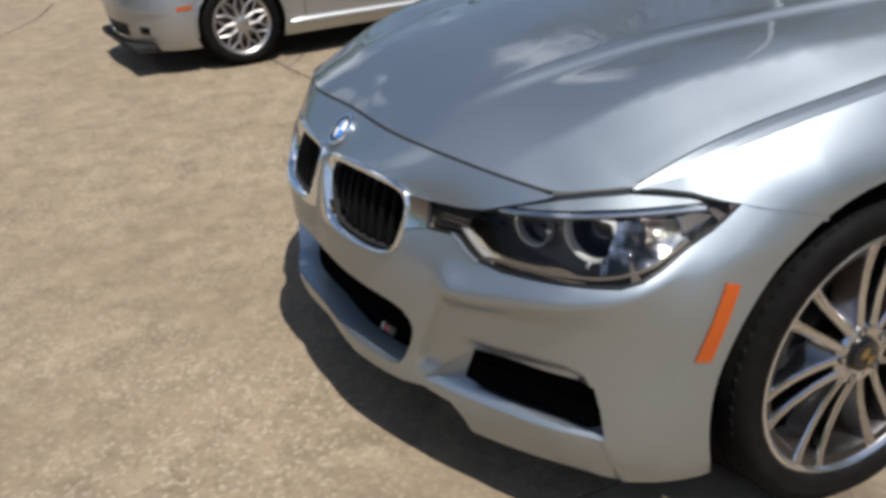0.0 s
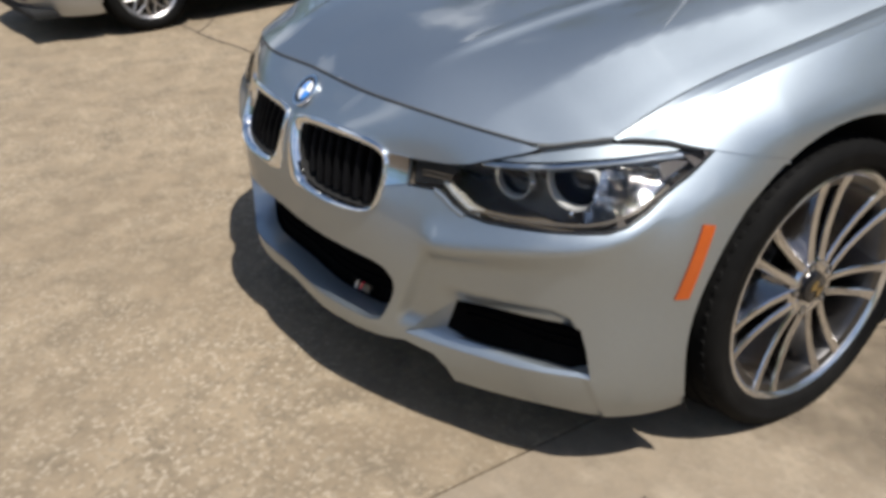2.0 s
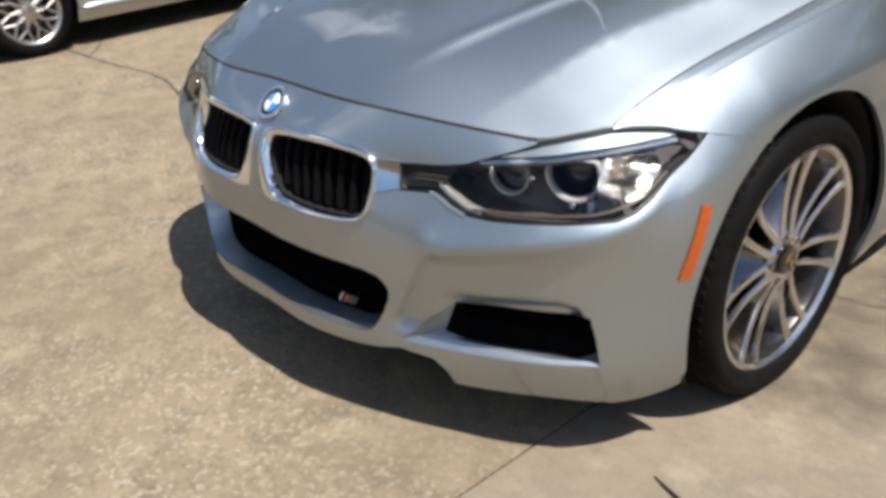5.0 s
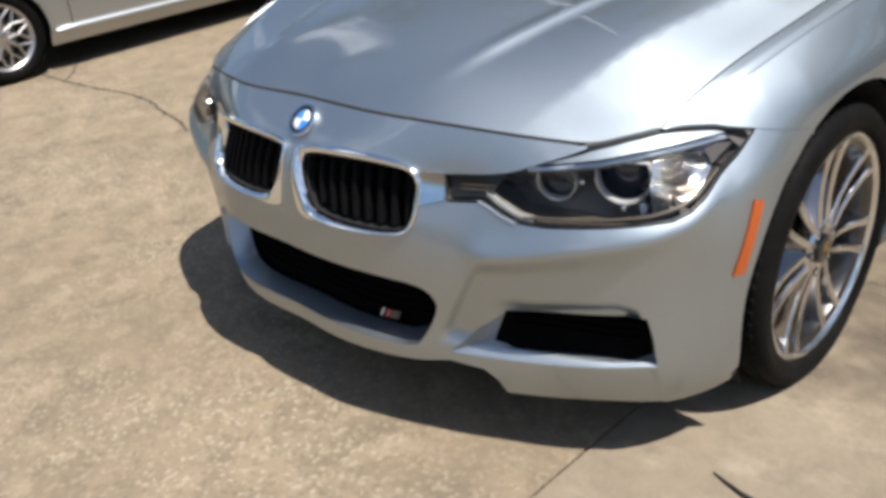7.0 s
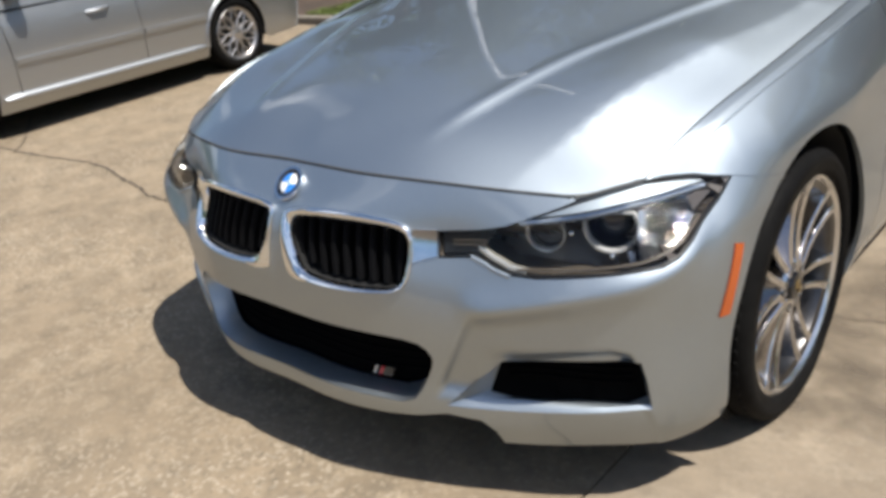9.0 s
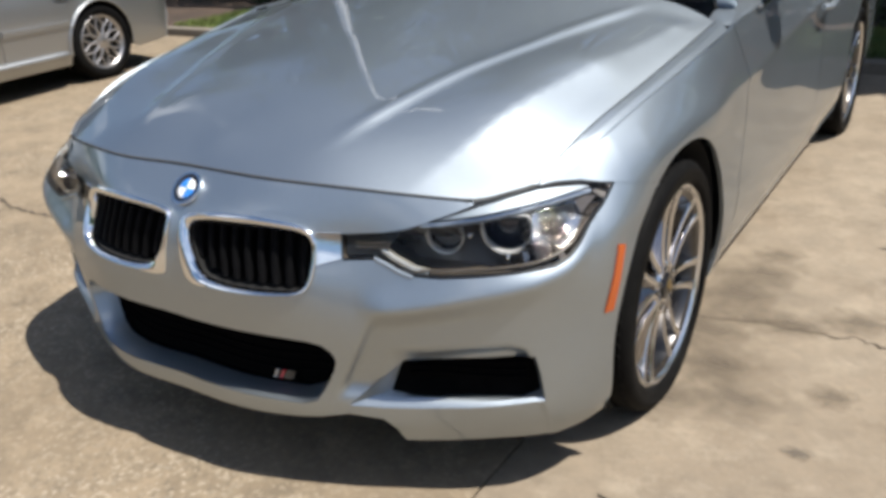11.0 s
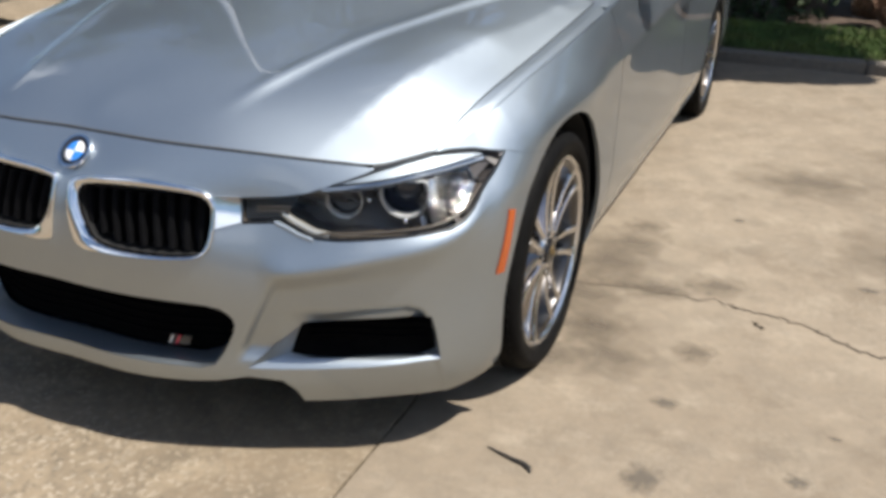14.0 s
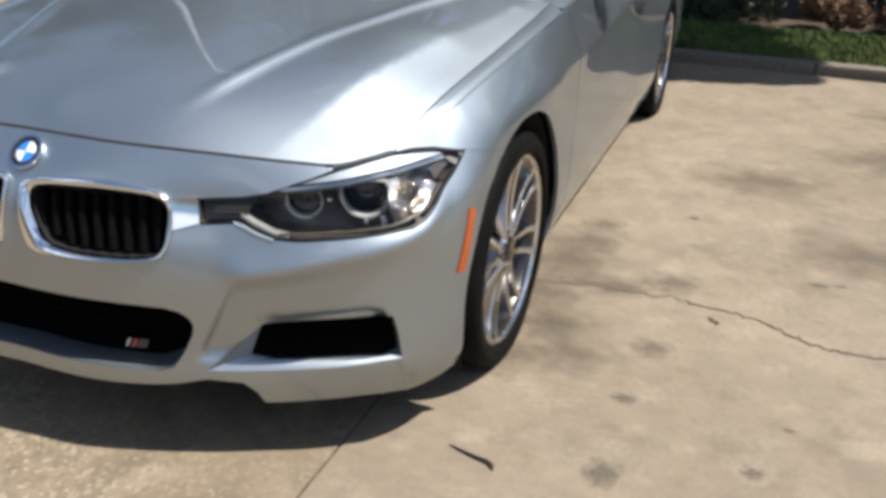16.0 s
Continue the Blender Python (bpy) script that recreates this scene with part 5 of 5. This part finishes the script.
def tree(label, x, y, z, tall, wide, leaves, seed, clear=2.4, lobes=(), group="trees round the forecourt"):
    """A tree: a tapered trunk, limbs, and a crown of leaf clumps with gaps."""
    root = thing("tree", label, "tree", group, Matrix.Translation((x, y, z)))
    rnd = random.Random(seed)
    rng = np.random.default_rng(seed)
    top = clear + (tall - clear) * .55
    part("trunk", tube([(0, 0, -.1), (.03, .02, .3), (.08, -.05, clear * .6), (rnd.uniform(-.2, .2), rnd.uniform(-.2, .2), clear), (rnd.uniform(-.4, .4), rnd.uniform(-.4, .4), top)], [.26, .19, .16, .14, .06], 10), BARK, root)
    clumps = []
    for k in range(10):
        t = 2 * math.pi * k / 10 + rnd.uniform(-.3, .3)
        far = wide * rnd.uniform(.35, .85)
        z0 = clear * rnd.uniform(.75, 1.15)
        z1 = clear + (tall - clear) * rnd.uniform(.15, .8)
        tip = (far * math.cos(t), far * math.sin(t), z1)
        if lobes:
            cx, cy, rx, ry = lobes[k % len(lobes)]
            tip = (cx + .7 * rx * math.cos(t), cy + .7 * ry * math.sin(t), clear + (tall - clear) * rnd.uniform(.2, .8))
        part("limb", tube([(0, 0, z0), (tip[0] * .4, tip[1] * .4, z0 + (z1 - z0) * .6), tip], [.09, .06, .02], 7), BARK, root)
        clumps.append(tip)
        for _ in range(3):
            clumps.append((tip[0] + rnd.gauss(0, wide * .22), tip[1] + rnd.gauss(0, wide * .22), max(clear * .9, z1 + rnd.gauss(0, tall * .1))))
    clumps = np.array(clumps)
    which = rng.integers(0, len(clumps), leaves)
    v = rng.normal(size=(leaves, 3)) * np.array([.5, .5, .34]) * wide * .26
    spots = clumps[which] + v
    if lobes:
        lob = np.array(lobes)[rng.integers(0, len(lobes), leaves)]
        u = rng.normal(size=(leaves, 3))
        u *= (rng.random(leaves) ** (1 / 3) / np.linalg.norm(u, axis=1))[:, None]
        ragged = 1 + .10 * np.sin(5 * np.arctan2(u[:, 1], u[:, 0]) + 9 * lob[:, 0]) * (rng.random(leaves) < .7)
        spots = np.stack([lob[:, 0] + lob[:, 2] * u[:, 0] * ragged, lob[:, 1] + lob[:, 3] * u[:, 1] * ragged, (clear + tall) / 2 + (tall - clear) / 2 * u[:, 2]], 1)
    crown = new("crown", leaf_cloud(spots, .085, seed + 7, LEAF))
    crown.parent = root
    return root


# The crown of this tree leans out over the kerb.
tree("broad leafy green shade tree on the verge", 1.2, 7.5, .02, 4.8, 1.7, 110000, 1, 3.7, [(1.10, -2.02, 1.50, .82), (.28, -.90, 1.95, 1.05), (2.3, .88, 2.1, .8)])


for x, y, tall, wide, leaves, seed, clear in ((2.6, 12.4, 10.5, 3.8, 26000, 2, 3.0), (-3.8, 11.5, 11.5, 4.2, 30000, 3, 2.8), (-10.5, 10.5, 10.5, 4.2, 24000, 4, 2.6), (9.5, 11.0, 9.0, 3.6, 14000, 6, 2.6)):
    tree("broad leafy green shade tree on the verge", x, y, .05, tall, wide, leaves, seed, clear)

# A tall steel post on the verge that shows as a pale line in the hood's lacquer.
POST = material("post_steel", (.85, .86, .87), rough=.42, metal=.55, vary=.08, scale=12)
post = thing("lamp_post", "tall pale steel lamp post on the verge", "lamp post", at=Matrix.Translation((-5.6, 6.5, .0)))
part("pole", tube([(0, 0, -.05), (0, 0, .5), (0, 0, 4), (0, 0, 9.5)], [.085, .08, .07, .055], 16), POST, post)
part("base_plate", box((.32, .32, .03), (0, 0, .07), .006), POST, post)
part("arm", tube([(0, 0, 9.4), (.3, .2, 9.7), (.9, .6, 9.8)], [.05, .04, .035], 10), POST, post)
part("lamp_head", box((.55, .24, .10), (1.05, .7, 9.8), .03), POST, post)

# Far trees that close the view all round.
rng = np.random.default_rng(77)
far_pts = []
for k in range(90):
    t = 2 * math.pi * k / 90
    r = rng.uniform(34, 44)
    h = rng.uniform(6.0, 11.0)
    c = np.array([r * math.cos(t), r * math.sin(t), 0])
    v = rng.normal(size=(420, 3)) * np.array([1.9, 1.9, 1.0]) + np.array([0, 0, h * .55])
    v[:, 2] = np.abs(v[:, 2]) * rng.uniform(.4, 1.25, 420)
    far_pts.append(c + v)
tagged(new("far_trees", leaf_cloud(np.concatenate(far_pts), .42, 78, LEAF, "far_trees")), "distant row of green trees round the forecourt", "trees", kind="stuff")

# A plain wall closes the forecourt behind the camera.
PLASTER = material("wall_plaster", (.30, .24, .18), rough=.9, vary=.15, scale=4, second=(.25, .20, .15), second_scale=.8, bump=.004, bump_scale=40)
tagged(part("wall_south", box((44, .3, 2.7), (0, -14, 1.33), .02), PLASTER), "plain brown plastered wall behind the forecourt", "wall", kind="structure")

# ---- the silver estate car ----
WAGON = Skin(
    [(-.3, .115), (-.15, .103), (0, .10), (.15, .103), (.3, .115), (.46, .145), (.60, .19), (.70, .245), (.775, .32), (.815, .41), (.838, .54), (.85, .75), (.858, 1.2), (.862, 1.9), (.86, 2.7), (.85, 3.4), (.825, 3.95), (.77, 4.22), (.64, 4.34), (.3, 4.38), (.0001, 4.385)],
    [0, .15, .3, .5, .7, .9, 1.1, 1.5, 2.2],
    [.16, .24, .34, .46, .56, .66, .78, .9],
    [[-.05, -.015, .01, .015, .0, -.04, -.11, -.22], [-.05, -.015, .01, .015, .0, -.04, -.11, -.22], [-.05, -.015, .01, .015, .0, -.04, -.11, -.22],
     [-.05, -.015, .01, .015, .0, -.035, -.10, -.2], [-.05, -.014, .008, .012, .0, -.03, -.09, -.18], [-.05, -.014, .004, .008, .0, -.018, -.05, -.1],
     [-.05, -.016, .0, .004, .002, -.008, -.03, -.06], [-.05, -.02, -.004, .002, .004, .002, -.012, -.04], [-.06, -.025, -.008, .0, .004, .004, -.008, -.035]])
wagon = thing("estate_car", "older silver estate car with multi-spoke alloy wheels", "car", at=pose(-4.925, -.276, 0, 0, 0, 6.4) @ Matrix.Scale(.95, 4))
wa = float(np.interp(.87, WAGON.p[2:, 1], WAGON.arc[2:]))
W1, W2, WZ, WR = wa, wa + 2.51, .308, .345


def wagon_arch(a0, start, end, n=20):
    return [(a0 + WR * math.cos(radians(start + (end - start) * i / n)), WZ + WR * math.sin(radians(start + (end - start) * i / n))) for i in range(n + 1)]


def two_sided(name, outline, mat_, lift=0.0, turn=.012, step=.03, parent=None, label=""):
    for side in (1, -1):
        bm = fold(patch(WAGON, outline, (), step, -lift, turn=0), turn)
        part(name, bm if side > 0 else flipped(bm), mat_, parent or wagon, label)


low_grille = [(-.42, .27), (.42, .27), (.44, .37), (-.44, .37)]
fog = [(.60, .30), (.70, .30), (.71, .355), (.60, .36)]
front = [(0, .62), (.3, .615), (.6, .60), (.8, .585), (W1 - WR * .78, WZ + WR * .63)] + wagon_arch(W1, 141, 202)[0:] + [(W1 - .36, .175), (.8, .18), (.6, .20), (.4, .215), (0, .22)]
part("front_bumper", patch(WAGON, front + [(-a, z) for a, z in front[::-1] if a > 1e-6], [low_grille, fog, [(-a, z) for a, z in fog]], .03), WAGON_PAINT, wagon)
part("lower_grille", patch(WAGON, [(-.46, .25), (.46, .25), (.48, .39), (-.48, .39)], (), .03, .02, turn=0), DARK, wagon)
two_sided("fog_recess", [(.585, .285), (.715, .285), (.725, .37), (.585, .375)], DARK, -.016, .01)
two_sided("side_marker", [(W1 - .46, .458), (W1 - .35, .464), (W1 - .35, .488), (W1 - .46, .484)], AMBER, .004, .008, .02, label="orange bumper marker lamp")
two_sided("bumper_strip", [(.3, .50), (.84, .492), (.84, .445), (.3, .455)], WAGON_PAINT, .010, .014, .02)
two_sided("headlight", [(.30, .625), (.80, .60), (.86, .66), (.62, .70), (.30, .72)], LAMP_RING, 0, .02)
wf = W1 + .48
two_sided("fender", [(.815, .592), (.88, .672), (1.0, .72), (wf, .83), (wf + .02, .6), (wf + .02, .22), (W1 + .33, .22)] + wagon_arch(W1, -14, 139), WAGON_PAINT)
wd, wr_ = wf + 1.08, W2 - .33
two_sided("front_door", [(wf + .006, .83), (wf + .026, .6), (wf + .026, .27), (wd, .27), (wd, .86)], WAGON_PAINT)
two_sided("rear_door", [(wd + .006, .86), (wd + .006, .27), (wr_ - .02, .27), (wr_ + .04, .55), (wr_ + .26, .72), (wr_ + .30, .88)], WAGON_PAINT)
two_sided("quarter_panel", [(wr_ + .306, .88), (wr_ + .266, .72), (wr_ + .046, .55), (wr_ - .014, .27), (W2 - .345, .22)] + wagon_arch(W2, 192, -12) + [(W2 + .42, .20), (W2 + .75, .22), (W2 + .85, .4), (W2 + .85, .9)], WAGON_PAINT)
two_sided("sill", [(W1 + .33, .175), (W2 - .335, .175), (W2 - .335, .268), (W1 + .33, .268)], WAGON_PAINT, .0, .012)
for side in (1, -1):
    ways = np.linspace(W1 + .37, W2 - .365, 26)
    part("sill_strip", tube([(side * p[0], p[1], p[2]) for p in WAGON.off(ways, np.full(26, .274), -.012)], [.012] + [.028] * 24 + [.012], 12), WAGON_PAINT, wagon, "bright silver sill extension")
# Rolled lips round the wheel arches.
for around in (W1, W2):
    for side in (1, -1):
        lip = wagon_arch(around, -8, 188, 26)
        part("arch_lip", tube([(side * p[0], p[1], p[2]) for p in WAGON.off(np.array([q[0] for q in lip]), np.array([q[1] for q in lip]), -.004)], .013, 10), WAGON_PAINT, wagon)
two_sided("door_strip", [(wf + .035, .490), (wd - .008, .490), (wd - .008, .525), (wf + .035, .525)], WAGON_PAINT, .018, .022, .02)
two_sided("door_strip", [(wd + .014, .490), (wr_ + .0, .490), (wr_ + .012, .525), (wd + .014, .525)], WAGON_PAINT, .018, .022, .02)


def across(rows, n=12):
    return span([(y, z, h, d, s) for y, z, h, d, s in rows], n)


part("hood", fold(across([(.22, .63, .62, .02, .10), (.38, .74, .66, .02, .05), (.8, .83, .70, .03, .02), (1.22, .885, .72, .03, .10)]), .015), WAGON_PAINT, wagon)
part("windscreen", fold(across([(1.23, .90, .70, .03, .14), (1.55, 1.16, .62, .03, .1), (1.85, 1.36, .55, .03, .06)]), .006), WINDOW, wagon)
part("roof", fold(across([(1.86, 1.365, .56, .03, .05), (2.4, 1.43, .57, .03, 0), (3.2, 1.43, .57, .03, 0), (4.0, 1.37, .55, .03, 0)]), .02), WAGON_PAINT, wagon)
part("tailgate", fold(across([(4.005, 1.365, .55, .03, 0), (4.25, 1.0, .64, .03, -.06), (4.33, .85, .68, .02, -.1), (4.36, .60, .70, .02, -.1)]), .02), WAGON_PAINT, wagon)
part("rear_bumper", fold(across([(4.37, .60, .78, .01, -.2), (4.40, .45, .80, .01, -.2), (4.36, .22, .78, .0, -.2)]), .02), WAGON_PAINT, wagon)
for side in (1, -1):
    for pts_ in ([(1.42, .90), (2.36, .92), (2.38, 1.34), (1.95, 1.32)], [(2.42, .92), (3.28, .93), (3.28, 1.34), (2.43, 1.34)], [(3.33, .93), (3.98, .95), (3.88, 1.30), (3.33, 1.34)]):
        bm = mesh_of([(side * (.84 - (z - .9) * .55), y, z) for y, z in pts_], [tuple(range(4))[::side]])
        part("side_window", fold(bm, .004), WINDOW, wagon, smooth=False)
    for y in (2.0, 2.95):
        part("door_handle", tube([(side * .858, y, .735), (side * .885, y + .03, .737), (side * .886, y + .15, .74), (side * .858, y + .18, .742)], .013), WAGON_PAINT, wagon)
    for a, c in (((.72, 1.34, .92), (.55, 1.86, 1.36)), ((.83, 2.40, .92), (.58, 2.40, 1.38)), ((.83, 3.31, .93), (.58, 3.31, 1.38)), ((.80, 4.05, .94), (.56, 3.98, 1.34))):
        part("pillar", tube([(side * a[0], a[1], a[2]), (side * c[0], c[1], c[2])], .03), WAGON_PAINT, wagon)
    rows = [[(side * x, y, z) for x, z in ((.85, .85 + .02 * (y - 1.3) / 2.7), (.84, .905 + .02 * (y - 1.3) / 2.7), (.74, .92))] for y in np.linspace(1.28, 4.1, 8)]
    part("shoulder", loft(rows if side > 0 else [r[::-1] for r in rows], closed=False), WAGON_PAINT, wagon)
    rings = [[(side * (.93 + w * math.cos(q)), 1.42 + t, .96 + h * math.sin(q)) for q in (2 * math.pi * k / 14 for k in range(14))] for t, w, h in ((0, .02, .02), (.03, .08, .06), (.10, .085, .06), (.13, .03, .03))]
    part("door_mirror", loft(rings if side < 0 else [r[::-1] for r in rings], caps=True), WAGON_PAINT, wagon)


WAGON_ALLOY = material("dull_alloy", (0.40, 0.385, 0.375), rough=0.33, metal=0.9, vary=0.12, scale=14)


def make_mesh_wheel(parent):
    """A wheel with crossed thin spokes."""
    rim_r, tyre_r = .222, .308
    wheel = part("wheel", lathe([(-.18, rim_r - .01), (-.18, rim_r - .03), (-.03, rim_r - .03), (-.012, rim_r - .026), (0, rim_r - .012), (.004, rim_r - .003), (0, rim_r + .002), (-.01, rim_r + .003)], 56), WAGON_ALLOY, parent, "silver alloy wheel with crossed spokes")
    prof = [(-.19, rim_r - .01), (-.205, rim_r + .03), (-.20, tyre_r - .02), (-.18, tyre_r), (-.14, tyre_r), (-.13, tyre_r - .007), (-.12, tyre_r), (-.07, tyre_r), (-.06, tyre_r - .007), (-.05, tyre_r), (-.015, tyre_r - .002), (.004, tyre_r - .014), (.016, tyre_r - .045), (.012, rim_r + .015), (.002, rim_r + .003), (-.01, rim_r - .004)]
    part("tyre", lathe(prof, 72), RUBBER, wheel, "black road tyre")
    shared = {}
    for k in range(20):
        sgn = 1 if k % 2 else -1
        if sgn not in shared:
            rings = []
            for r, w in ((.045, .011), (.12, .008), (.20, .010)):
                off = radians(sgn * (-14 + 28 * (r - .045) / .155))
                c, s = math.cos(off), math.sin(off)
                rings.append([(px, r * c - q * s, r * s + q * c) for px, q in ((-.03, -w), (-.008, -w), (-.003, 0), (-.008, w), (-.03, w))])
            bm = loft(rings, caps=True)
            bmesh.ops.recalc_face_normals(bm, faces=bm.faces)
            ob = part("spoke", bm, WAGON_ALLOY, wheel, sharp=25)
            shared[sgn] = ob.data
        else:
            ob = new("spoke", shared[sgn])
            ob.parent = wheel
        ob.matrix_basis = Matrix.Rotation(radians(36 * (k // 2)), 4, "X")
    part("hub", lathe([(-.04, .06), (-.008, .056), (0, .04), (.003, .001)], 28), WAGON_ALLOY, wheel)
    part("brake_disc", lathe([(-.11, .05), (-.11, .14), (-.09, .14), (-.09, .05)], 36), STEEL, wheel)
    part("wheel_back", lathe([(-.10, rim_r - .03), (-.10, .01)], 28), DARK, wheel)
    return wheel


w_first = make_mesh_wheel(wagon)
w_first.matrix_basis = wheel_pose(.835, .87, .308, 1)
for y, side in ((.87, -1), (3.38, 1), (3.38, -1)):
    copy_thing(w_first, wheel_pose(.835, y, .308, side))
for y in (.87, 3.38):
    for side in (1, -1):
        rings = []
        for t in np.linspace(radians(-10), radians(190), 21):
            c, s = math.cos(t), math.sin(t)
            rings.append([(side * x, y + r * c, .31 + r * s) for x, r in ((.83, .347), (.58, .345), (.58, .05))])
        part("wheel_housing", loft(rings, closed=False), DARK, wagon)
for name, size, where in (("front_tray", (1.36, .34, .06), (0, .27, .20)), ("underbody", (1.1, 3.9, .12), (0, 2.2, .24)), ("floor_pan", (1.6, 1.75, .10), (0, 2.12, .22)), ("engine", (1.0, .9, .30), (0, .8, .45)), ("rear_tray", (1.4, .5, .14), (0, 4.0, .3))):
    part(name, box(size, where, .02), DARK, wagon)
